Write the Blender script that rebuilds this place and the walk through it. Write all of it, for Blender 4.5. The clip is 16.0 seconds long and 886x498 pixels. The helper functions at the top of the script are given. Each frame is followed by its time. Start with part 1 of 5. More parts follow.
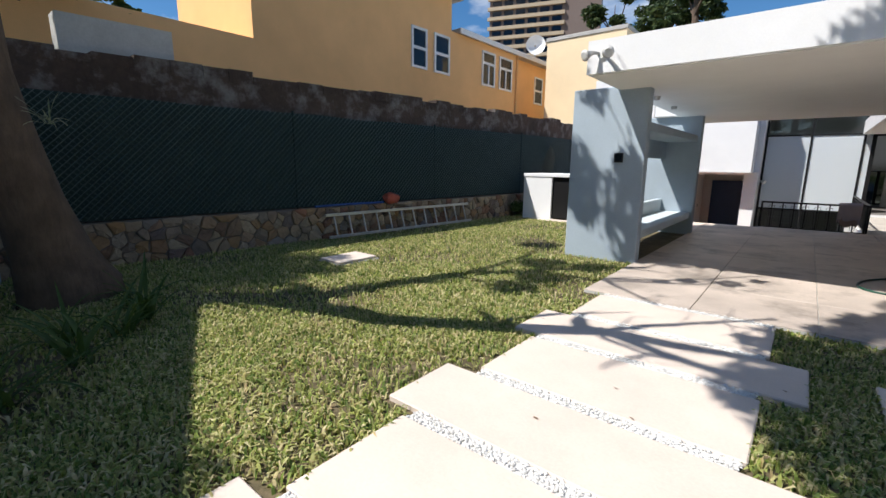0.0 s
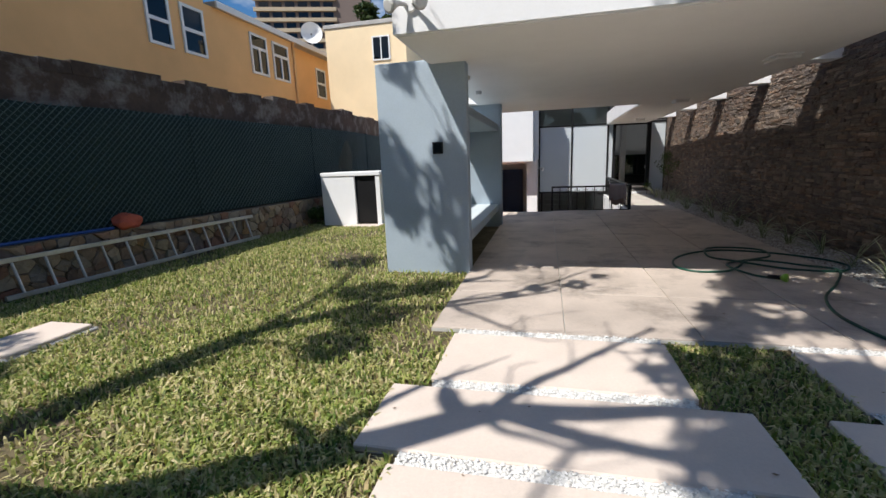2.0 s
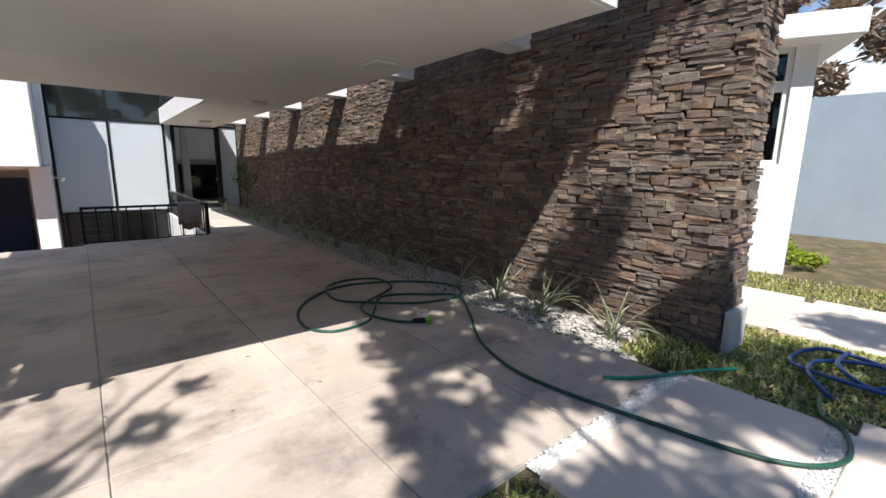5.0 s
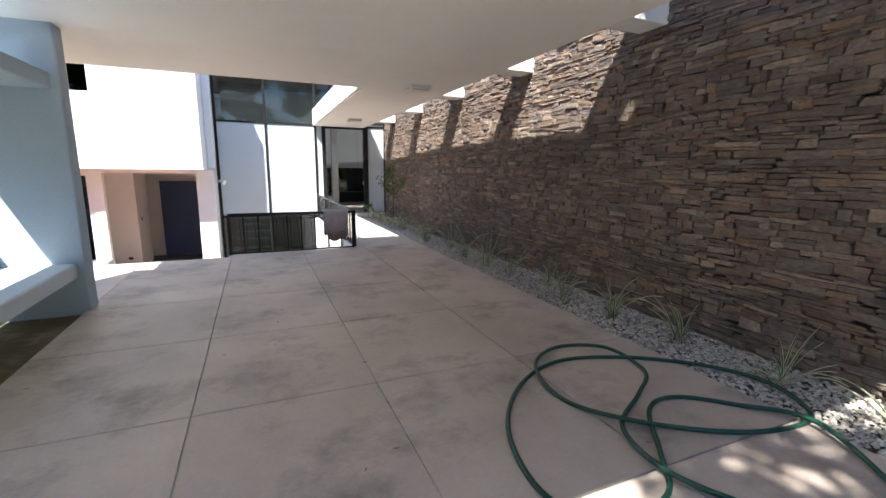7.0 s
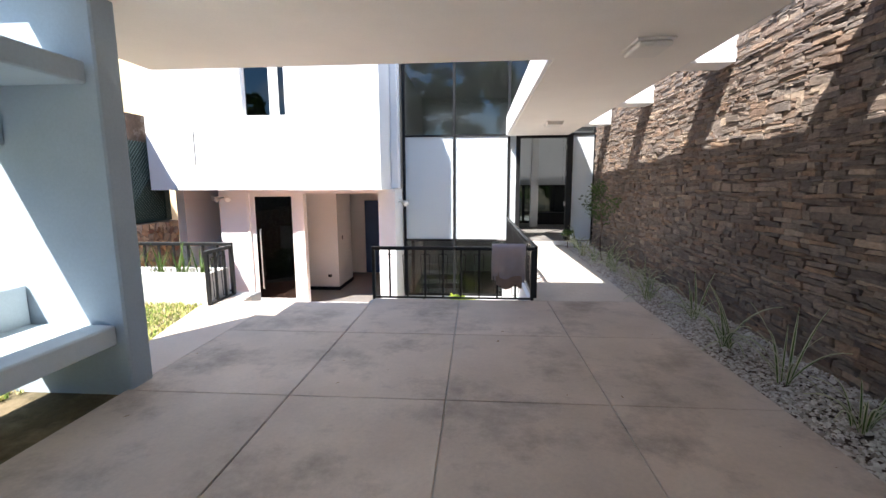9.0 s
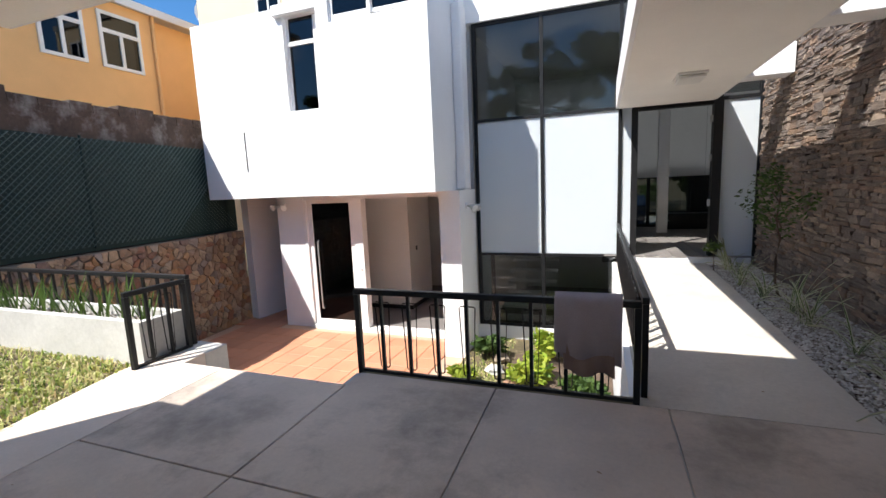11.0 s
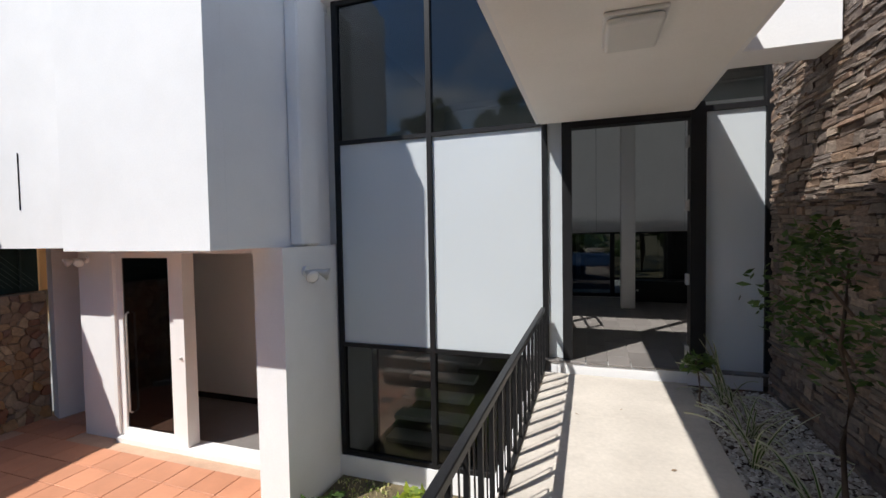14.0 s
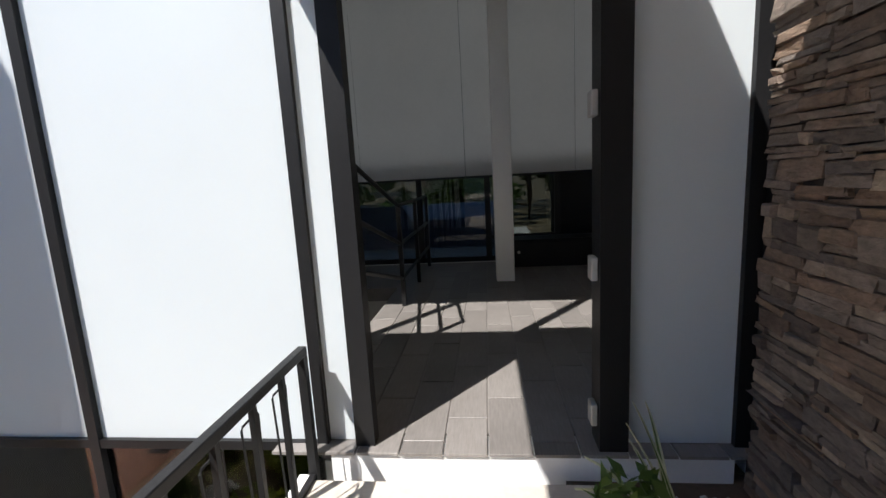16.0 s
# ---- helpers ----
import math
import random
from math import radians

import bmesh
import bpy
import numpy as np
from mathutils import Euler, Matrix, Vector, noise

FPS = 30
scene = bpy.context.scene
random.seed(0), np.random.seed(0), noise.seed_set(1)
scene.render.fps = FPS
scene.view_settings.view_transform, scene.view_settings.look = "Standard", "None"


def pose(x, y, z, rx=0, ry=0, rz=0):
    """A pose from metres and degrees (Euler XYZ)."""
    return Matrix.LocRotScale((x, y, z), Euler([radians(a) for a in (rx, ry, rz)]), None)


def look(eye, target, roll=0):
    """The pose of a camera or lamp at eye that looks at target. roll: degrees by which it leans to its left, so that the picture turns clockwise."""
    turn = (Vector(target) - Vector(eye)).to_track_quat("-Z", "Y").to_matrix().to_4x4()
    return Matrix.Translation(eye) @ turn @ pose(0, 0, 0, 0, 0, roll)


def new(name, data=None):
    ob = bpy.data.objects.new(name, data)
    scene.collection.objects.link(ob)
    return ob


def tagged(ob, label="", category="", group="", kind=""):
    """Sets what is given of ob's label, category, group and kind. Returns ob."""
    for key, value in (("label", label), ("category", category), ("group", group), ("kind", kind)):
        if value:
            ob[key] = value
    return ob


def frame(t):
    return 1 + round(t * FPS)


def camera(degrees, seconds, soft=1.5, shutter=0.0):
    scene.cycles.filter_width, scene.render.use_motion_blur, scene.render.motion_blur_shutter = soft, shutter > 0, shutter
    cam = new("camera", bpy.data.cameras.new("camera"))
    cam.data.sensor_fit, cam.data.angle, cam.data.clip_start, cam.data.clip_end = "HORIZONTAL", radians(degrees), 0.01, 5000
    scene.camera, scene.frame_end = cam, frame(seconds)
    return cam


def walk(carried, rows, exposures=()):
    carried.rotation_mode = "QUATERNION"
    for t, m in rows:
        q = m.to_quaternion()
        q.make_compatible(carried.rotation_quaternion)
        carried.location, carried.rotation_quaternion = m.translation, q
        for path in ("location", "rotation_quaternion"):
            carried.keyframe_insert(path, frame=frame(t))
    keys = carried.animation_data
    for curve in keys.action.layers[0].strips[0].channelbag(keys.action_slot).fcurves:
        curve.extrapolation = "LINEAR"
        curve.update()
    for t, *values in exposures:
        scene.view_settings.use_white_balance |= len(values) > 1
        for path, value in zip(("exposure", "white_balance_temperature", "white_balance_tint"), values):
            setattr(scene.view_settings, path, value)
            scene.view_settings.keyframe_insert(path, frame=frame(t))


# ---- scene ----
cam = camera(91.1, 16.0)
PATH = [
    (0, (0.493, -0.492, 1.413), (-0.548, 0.77, 1.094), 0.5),
    (0.5, (0.201, -0.185, 1.391), (-0.844, 1.073, 1.069), -0.5),
    (1, (-0.061, 0.176, 1.408), (-1.029, 1.488, 1.064), -1.3),
    (1.5, (-0.268, 0.584, 1.368), (-0.978, 2.053, 1.031), -0.3),
    (2, (-0.408, 0.973, 1.383), (-0.792, 2.561, 1.049), -2.2),
    (2.5, (-0.418, 1.488, 1.416), (-0.468, 3.132, 1.151), -1.1),
    (3, (-0.372, 1.833, 1.426), (-0.067, 3.448, 1.147), 0.3),
    (3.5, (-0.345, 2.167, 1.461), (0.456, 3.6, 1.176), -0.6),
    (3.7, (-0.344, 2.272, 1.458), (0.596, 3.616, 1.159), -0.2),
    (5.8, (-0.042, 3.997, 1.313), (1.008, 5.253, 1.003), 1.0),
    (6, (0.003, 4.229, 1.306), (0.993, 5.537, 1.006), 0.5),
    (6.5, (0.072, 4.788, 1.292), (0.816, 6.247, 0.979), 1.8),
    (7, (0.138, 5.343, 1.299), (0.784, 6.85, 0.998), 0.6),
    (7.5, (0.305, 5.884, 1.272), (0.73, 7.47, 0.986), 0.0),
    (8, (0.51, 6.443, 1.306), (0.683, 8.072, 0.993), 0.9),
    (8.5, (0.709, 7.013, 1.318), (0.744, 8.656, 1.036), 0.1),
    (9, (0.927, 7.578, 1.317), (0.804, 9.222, 1.075), -0.3),
    (9.2, (1.003, 7.787, 1.328), (0.793, 9.416, 1.046), 0.0),
    (11.3, (1.471, 10.257, 1.292), (0.879, 11.8, 1.08), -3.1),
    (11.5, (1.542, 10.488, 1.282), (0.94, 12.037, 1.157), -3.1),
    (12, (1.635, 10.993, 1.359), (0.933, 12.505, 1.333), -1.0),
    (12.5, (1.716, 11.503, 1.408), (0.978, 12.994, 1.488), 0.9),
    (13, (1.836, 11.986, 1.414), (1.143, 13.5, 1.494), -1.9),
    (13.5, (1.974, 12.473, 1.41), (1.282, 13.989, 1.408), -2.0),
    (14, (2.061, 13.022, 1.353), (1.528, 14.599, 1.291), -1.0),
    (14.5, (2.221, 13.606, 1.312), (1.82, 15.217, 1.177), -3.4),
    (15, (2.317, 14.218, 1.362), (1.938, 15.822, 1.114), -2.7),
    (15.5, (2.336, 14.872, 1.360), (2.122, 16.503, 1.089), -2.8),
    (16, (2.459, 15.565, 1.304), (2.283, 17.201, 1.036), -3.2),
]
LIGHT = [(0.0, 0.33), (2.0, 0.16), (3.5, 0.12), (6.0, 1.1), (7.5, 1.78), (9.0, 1.72), (11.5, 0.66), (12.5, 0.25), (14.0, 0.32), (15.0, 0.62), (16.0, 0.85)]
walk(cam, [(t, look(eye, target, roll)) for t, eye, target, roll in PATH], LIGHT)

SUN = Vector((-0.45, -0.60, 1.0)).normalized()      # towards the sun

# ---- world, sun, exposure ----
world = bpy.data.worlds.new("sky")
scene.world = world
world.use_nodes = True
wn = world.node_tree
sky = wn.nodes.new("ShaderNodeTexSky")
sky.sky_type, sky.sun_disc = "NISHITA", False
sky.sun_elevation = math.asin(SUN.z)
sky.sun_rotation = math.atan2(SUN.x, SUN.y)
sky.air_density, sky.dust_density, sky.ozone_density = 1.0, 0.1, 5.0
# thin fair-weather clouds all over the sky
cc = wn.nodes.new("ShaderNodeTexCoord")
cm = wn.nodes.new("ShaderNodeMapping")
cm.inputs["Scale"].default_value = (1, 1, 2.2)
cm.inputs["Location"].default_value = (0.35, 0.1, 0.0)
cn = wn.nodes.new("ShaderNodeTexNoise")
cn.inputs["Scale"].default_value, cn.inputs["Detail"].default_value, cn.inputs["Roughness"].default_value = 2.6, 9, 0.58
cr = wn.nodes.new("ShaderNodeValToRGB")
cr.color_ramp.elements[0].position, cr.color_ramp.elements[1].position = 0.52, 0.7
cx = wn.nodes.new("ShaderNodeMix")
cx.data_type = "RGBA"
cx.inputs[7].default_value = (11.0, 11.2, 11.6, 1)
wn.links.new(cc.outputs["Generated"], cm.inputs[0])
wn.links.new(cm.outputs[0], cn.inputs["Vector"])
wn.links.new(cn.outputs[0], cr.inputs[0])
wn.links.new(cr.outputs[0], cx.inputs[0])
hs = wn.nodes.new("ShaderNodeHueSaturation")
hs.inputs["Saturation"].default_value, hs.inputs["Value"].default_value = 1.22, 1.2
wn.links.new(sky.outputs[0], hs.inputs["Color"])
wn.links.new(hs.outputs[0], cx.inputs[6])
wn.links.new(cx.outputs[2], wn.nodes["Background"].inputs[0])
wn.nodes["Background"].inputs[1].default_value = 0.078
sun = new("sun", bpy.data.lights.new("sun", "SUN"))
sun.data.energy, sun.data.angle, sun.data.color = 5.0, radians(0.55), (1.0, 0.965, 0.92)
sun.matrix_world = look(SUN * 40, (0, 0, 0))
# sky light in the opening of the hall's back windows, behind the blinds
back = new("back_window_light", bpy.data.lights.new("back_window_light", "AREA"))
back.data.shape, back.data.size, back.data.size_y = "RECTANGLE", 5.6, 2.2
back.data.energy, back.data.color = 5, (0.95, 0.97, 1.0)
back.matrix_world = look((2.2, 21.685, 2.6), (2.2, 18.0, 2.6))


# ---- materials ----
def ramp(nt, src, stops):
    r = nt.nodes.new("ShaderNodeValToRGB")
    r.color_ramp.elements[0].position, r.color_ramp.elements[0].color = stops[0][0], (*stops[0][1], 1)
    r.color_ramp.elements[1].position, r.color_ramp.elements[1].color = stops[-1][0], (*stops[-1][1], 1)
    for p, c in stops[1:-1]:
        r.color_ramp.elements.new(p).color = (*c, 1)
    nt.links.new(src, r.inputs[0])
    return r.outputs[0]


def mix(nt, f, a, b, mode="MIX"):
    m = nt.nodes.new("ShaderNodeMix")
    m.data_type, m.blend_type = "RGBA", mode
    for sock, v in ((m.inputs[0], f), (m.inputs[6], a), (m.inputs[7], b)):
        if isinstance(v, bpy.types.NodeSocket):
            nt.links.new(v, sock)
        elif isinstance(v, tuple):
            sock.default_value = (*v, 1)
        else:
            sock.default_value = v
    return m.outputs[2]


def tex(nt, scale, detail=5.0, rough=0.6, stretch=(1, 1, 1), kind="Noise"):
    co = nt.nodes.new("ShaderNodeNewGeometry")
    mp = nt.nodes.new("ShaderNodeMapping")
    mp.inputs["Scale"].default_value = stretch
    nt.links.new(co.outputs["Position"], mp.inputs[0])
    n = nt.nodes.new("ShaderNodeTex" + kind)
    n.inputs["Scale"].default_value = scale
    if kind == "Noise":
        n.inputs["Detail"].default_value, n.inputs["Roughness"].default_value = detail, rough
    nt.links.new(mp.outputs[0], n.inputs["Vector"])
    return n.outputs[0]


def dim(c, k):
    return tuple(min(1, v * k) for v in c)


def surface(name, colour, rough=0.7, metal=0.0, grain=30.0, blot=1.5, vary=0.12, stain=0.12, bump=0.15, stretch=(1, 1, 1), per=0.0, tints=(), island=False, dirt=None, spec=0.5):
    """A surface with grain and blotches at two scales, and a shift of tone from piece to piece."""
    m = bpy.data.materials.new(name)
    m.use_nodes = True
    nt = m.node_tree
    b = nt.nodes["Principled BSDF"]
    base = colour
    if tints or per:
        if island:
            rnd = nt.nodes.new("ShaderNodeNewGeometry").outputs["Random Per Island"]
        else:
            rnd = nt.nodes.new("ShaderNodeObjectInfo").outputs["Random"]
        stops = tints or (dim(colour, 1 - per), colour, dim(colour, 1 + per))
        base = ramp(nt, rnd, [(i / (len(stops) - 1), c) for i, c in enumerate(stops)])
    g = tex(nt, grain, 6, 0.65, stretch)
    col = mix(nt, 1.0, base, ramp(nt, g, [(0.25, (1 - vary,) * 3), (0.75, (1 + vary,) * 3)]), "MULTIPLY")
    s = tex(nt, blot, 7, 0.62)
    col = mix(nt, 1.0, col, ramp(nt, s, [(0.3, (1 - stain,) * 3), (0.7, (1 + stain,) * 3)]), "MULTIPLY")
    if dirt:
        d = tex(nt, dirt[1], 8, 0.7)
        col = mix(nt, ramp(nt, d, [(dirt[2], (0, 0, 0)), (dirt[2] + 0.16, (dirt[3],) * 3)]), col, dirt[0])
    nt.links.new(col, b.inputs["Base Color"])
    nt.links.new(ramp(nt, g, [(0.2, (max(0, rough - 0.1),) * 3), (0.8, (min(1, rough + 0.1),) * 3)]), b.inputs["Roughness"])
    b.inputs["Metallic"].default_value = metal
    b.inputs["Specular IOR Level"].default_value = spec
    if bump:
        bp = nt.nodes.new("ShaderNodeBump")
        bp.inputs["Strength"].default_value, bp.inputs["Distance"].default_value = bump, 0.02
        nt.links.new(g, bp.inputs["Height"])
        nt.links.new(bp.outputs[0], b.inputs["Normal"])
    return m


def glass_mat(name, tint, rough=0.0):
    m = bpy.data.materials.new(name)
    m.use_nodes = True
    nt = m.node_tree
    nt.nodes.remove(nt.nodes["Principled BSDF"])
    out = nt.nodes["Material Output"]
    t = nt.nodes.new("ShaderNodeBsdfTransparent")
    t.inputs[0].default_value = (*tint, 1)
    g = nt.nodes.new("ShaderNodeBsdfGlossy")
    g.inputs["Roughness"].default_value = rough
    f = nt.nodes.new("ShaderNodeFresnel")
    f.inputs[0].default_value = 1.55
    x = nt.nodes.new("ShaderNodeMixShader")
    nt.links.new(f.outputs[0], x.inputs[0])
    nt.links.new(t.outputs[0], x.inputs[1])
    nt.links.new(g.outputs[0], x.inputs[2])
    nt.links.new(x.outputs[0], out.inputs[0])
    return m


WHITE = surface("white_wall_paint", (0.80, 0.80, 0.80), 0.75, grain=60, blot=0.8, vary=0.03, stain=0.05, bump=0.06)
SOFFIT = surface("cream_soffit_paint", (0.88, 0.86, 0.82), 0.8, grain=70, blot=0.7, vary=0.03, stain=0.05, bump=0.05)
BLUE = surface("blue_grey_plaster", (0.36, 0.43, 0.49), 0.8, grain=45, blot=1.2, vary=0.06, stain=0.08, bump=0.12)
CONCRETE = surface("carport_concrete", (0.525, 0.445, 0.38), 0.6, grain=38, blot=0.9, vary=0.08, stain=0.2, bump=0.06, per=0.06, dirt=((0.19, 0.16, 0.135), 1.15, 0.5, 0.7))
PALE = surface("cream_paving", (0.67, 0.57, 0.49), 0.75, grain=50, blot=1.3, vary=0.06, stain=0.09, bump=0.1, per=0.05)
WALKWAY = surface("worn_grey_concrete", (0.52, 0.475, 0.42), 0.75, grain=34, blot=1.1, vary=0.1, stain=0.16, bump=0.12, dirt=((0.36, 0.32, 0.28), 1.6, 0.55, 0.5))
CEMENT = surface("grey_cement", (0.5, 0.49, 0.46), 0.85, grain=30, blot=1.6, vary=0.1, stain=0.15, bump=0.2)
# black steel; also used as room darkness behind some window panes
BLACK = surface("black_steel_and_room_dark", (0.011, 0.011, 0.012), 0.45, grain=80, blot=3, vary=0.15, stain=0.1, bump=0.04, spec=0.28)
YELLOW = surface("ochre_yellow_render", (0.86, 0.50, 0.215), 0.85, grain=40, blot=0.5, vary=0.05, stain=0.08, bump=0.1)
CREAMWALL = surface("pale_cream_render", (0.84, 0.66, 0.42), 0.85, grain=40, blot=0.5, vary=0.05, stain=0.08, bump=0.1)
SOIL = surface("dark_soil", (0.09, 0.06, 0.04), 0.95, grain=25, blot=3, vary=0.3, stain=0.3, bump=0.8)
LAWN = surface("lawn_base", (0.10, 0.08, 0.04), 0.95, grain=18, blot=1.4, vary=0.35, stain=0.25, bump=0.8, dirt=((0.27, 0.2, 0.12), 4.2, 0.48, 0.6))
STONE = surface("ledge_stone", (0.2, 0.165, 0.14), 0.85, grain=26, blot=6, vary=0.38, stain=0.28, bump=0.85,
                tints=((0.105, 0.083, 0.073), (0.213, 0.167, 0.133), (0.157, 0.129, 0.111), (0.280, 0.188, 0.127), (0.122, 0.100, 0.089), (0.242, 0.195, 0.162), (0.181, 0.117, 0.081), (0.149, 0.123, 0.110), (0.339, 0.261, 0.195), (0.183, 0.149, 0.127), (0.128, 0.096, 0.077), (0.241, 0.161, 0.115)), stretch=(1, 1, 2.2))
STONEBACK = surface("ledge_stone_joint", (0.06, 0.052, 0.046), 0.95, grain=20, blot=3, bump=0.5)
RUBBLE = surface("rubble_stone", (0.4, 0.3, 0.2), 0.85, grain=20, blot=4, vary=0.18, stain=0.15, bump=0.4,
                 tints=((0.288, 0.158, 0.0792), (0.374, 0.288, 0.187), (0.194, 0.115, 0.072), (0.418, 0.324, 0.216), (0.238, 0.209, 0.187), (0.374, 0.223, 0.101), (0.173, 0.144, 0.13), (0.259, 0.122, 0.072), (0.331, 0.259, 0.18), (0.216, 0.173, 0.13)))
RUBBLEJOINT = surface("dark_rubble_joint", (0.19, 0.15, 0.115), 0.95, grain=40, blot=3, bump=0.4)
MORTAR = surface("rubble_mortar", (0.36, 0.29, 0.21), 0.95, grain=40, blot=3, bump=0.4)
TERRA = surface("terracotta_tile", (0.52, 0.235, 0.135), 0.6, grain=30, blot=2, vary=0.06, stain=0.1, bump=0.06, per=0.10)
MESHCLOTH = surface("dark_green_shade_cloth", (0.007, 0.025, 0.021), 0.75, grain=90, blot=1.2, vary=0.2, stain=0.2, bump=0.2)
BROWNWALL = surface("weathered_block_wall", (0.075, 0.05, 0.038), 0.95, grain=14, blot=1.6, vary=0.3, stain=0.3, bump=0.6, dirt=((0.27, 0.25, 0.235), 2.5, 0.5, 0.7))
PANEL = surface("frosted_white_panel", (0.76, 0.81, 0.84), 0.35, grain=80, blot=0.6, vary=0.01, stain=0.02, bump=0.0)
pn = PANEL.node_tree
pt = pn.nodes.new("ShaderNodeBsdfTranslucent")
pt.inputs[0].default_value = (0.8, 0.84, 0.86, 1)
px = pn.nodes.new("ShaderNodeMixShader")
px.inputs[0].default_value = 0.36
pn.links.new(pn.nodes["Principled BSDF"].outputs[0], px.inputs[1])
pn.links.new(pt.outputs[0], px.inputs[2])
pn.links.new(px.outputs[0], pn.nodes["Material Output"].inputs[0])
WOODTILE = surface("grey_wood_tile", (0.2, 0.183, 0.172), 0.4, grain=12, blot=2, vary=0.2, stain=0.12, bump=0.04, stretch=(9, 1, 1), per=0.14)
DARKROOM = surface("interior_wall_paint", (0.76, 0.74, 0.71), 0.8, grain=60, blot=0.8, vary=0.03, stain=0.04, bump=0.03)


def leaf_mat(name, tints, rough=0.55, glow=0.35, vary=0.15, stain=0.1):
    """Leaves that let some light through, each with its own tone."""
    m = surface(name, tints[0], rough, grain=25, blot=2, vary=vary, stain=stain, bump=0.0, tints=tints, island=True, spec=0.3)
    nt = m.node_tree
    b, out = nt.nodes["Principled BSDF"], nt.nodes["Material Output"]
    t = nt.nodes.new("ShaderNodeBsdfTranslucent")
    nt.links.new(b.inputs["Base Color"].links[0].from_socket, t.inputs[0])
    x = nt.nodes.new("ShaderNodeMixShader")
    x.inputs[0].default_value = glow
    nt.links.new(b.outputs[0], x.inputs[1])
    nt.links.new(t.outputs[0], x.inputs[2])
    nt.links.new(x.outputs[0], out.inputs[0])
    return m


GRASS = leaf_mat("grass_blades", ((0.148, 0.220, 0.046), (0.336, 0.403, 0.090), (0.514, 0.517, 0.189), (0.099, 0.163, 0.036), (0.218, 0.307, 0.072), (0.750, 0.632, 0.361), (0.415, 0.459, 0.117), (0.790, 0.671, 0.415), (0.287, 0.354, 0.072), (0.652, 0.499, 0.271)))
FOLIAGE = leaf_mat("tree_leaves", ((0.035, 0.07, 0.018), (0.06, 0.11, 0.025), (0.09, 0.14, 0.035)))
PINE = leaf_mat("pine_needles", ((0.025, 0.05, 0.02), (0.05, 0.08, 0.025), (0.085, 0.11, 0.03)), glow=0.2)
DRYLEAF = leaf_mat("dry_brown_leaves", ((0.25, 0.17, 0.11), (0.34, 0.25, 0.17), (0.2, 0.14, 0.09)))
LIME = leaf_mat("yellow_green_leaves", ((0.22, 0.32, 0.03), (0.36, 0.40, 0.05), (0.10, 0.2, 0.03)))
STRAP = leaf_mat("strap_leaves", ((0.05, 0.10, 0.025), (0.08, 0.14, 0.03), (0.13, 0.18, 0.05)), 0.4)
CREAM = leaf_mat("cream_leaf_edge", ((0.48, 0.5, 0.32), (0.56, 0.56, 0.4)), 0.45)
BARK = surface("dark_bark", (0.11, 0.075, 0.05), 0.95, grain=14, blot=4, vary=0.35, stain=0.3, bump=1.0, stretch=(1, 1, 0.35))
PEBBLE = surface("white_pebbles", (0.68, 0.66, 0.62), 0.8, grain=60, blot=4, vary=0.08, stain=0.1, bump=0.1, island=True, tints=((0.3, 0.27, 0.235), (0.54, 0.51, 0.46), (0.66, 0.63, 0.58), (0.42, 0.385, 0.34), (0.24, 0.19, 0.15)))
WHITEPEBBLE = surface("bright_white_pebbles", (0.74, 0.73, 0.7), 0.8, grain=60, blot=4, vary=0.06, stain=0.06, bump=0.1, island=True, tints=((0.58, 0.56, 0.53), (0.72, 0.71, 0.68), (0.8, 0.79, 0.77)))
BLUESOFT = surface("pale_blue_plaster", (0.60, 0.67, 0.70), 0.75, grain=45, blot=1.2, vary=0.04, stain=0.07, bump=0.1)
HOSE = surface("green_rubber_hose", (0.015, 0.075, 0.05), 0.45, grain=60, blot=5, vary=0.1, stain=0.15, bump=0.05)
HOSELIGHT = surface("bright_green_hose", (0.03, 0.26, 0.17), 0.45, grain=60, blot=5, vary=0.1, stain=0.1, bump=0.05)
HOSEBLUE = surface("blue_hose", (0.02, 0.07, 0.28), 0.4, grain=60, blot=5, vary=0.1, stain=0.1, bump=0.05)
ALU = surface("dull_aluminium", (0.55, 0.54, 0.52), 0.45, metal=0.6, grain=40, blot=4, vary=0.1, stain=0.15, bump=0.05)
FRAMEWHITE = surface("white_window_frame", (0.82, 0.81, 0.79), 0.4, grain=80, blot=2, vary=0.02, stain=0.03, bump=0.0)
LAMPGLASS = surface("frosted_lamp_cover", (0.78, 0.77, 0.74), 0.35, grain=80, blot=3, vary=0.02, stain=0.04, bump=0.0)
TOWEL = surface("grey_pink_towel", (0.42, 0.36, 0.37), 0.95, grain=160, blot=6, vary=0.12, stain=0.06, bump=0.5)
TOWELB = surface("brown_pink_towel", (0.34, 0.24, 0.2), 0.95, grain=160, blot=6, vary=0.12, stain=0.08, bump=0.5)
BLIND = leaf_mat("white_roller_blind", ((0.8, 0.8, 0.79), (0.82, 0.82, 0.81)), 0.8, 0.6, 0.02, 0.02)
REDCLOTH = surface("faded_orange_plastic", (0.5, 0.1, 0.05), 0.7, grain=30, blot=6, vary=0.1, stain=0.15, bump=0.1)
LIMEPLASTIC = surface("lime_green_plastic", (0.28, 0.5, 0.04), 0.4, grain=60, blot=6, vary=0.05, stain=0.06, bump=0.0)
BLUEPAINT = surface("blue_painted_gate", (0.025, 0.06, 0.15), 0.5, grain=40, blot=2, vary=0.08, stain=0.12, bump=0.05)
TOWERBAND = surface("highrise_cream_band", (0.5, 0.4, 0.28), 0.8, grain=3, blot=0.1, vary=0.08, stain=0.06, bump=0.0)
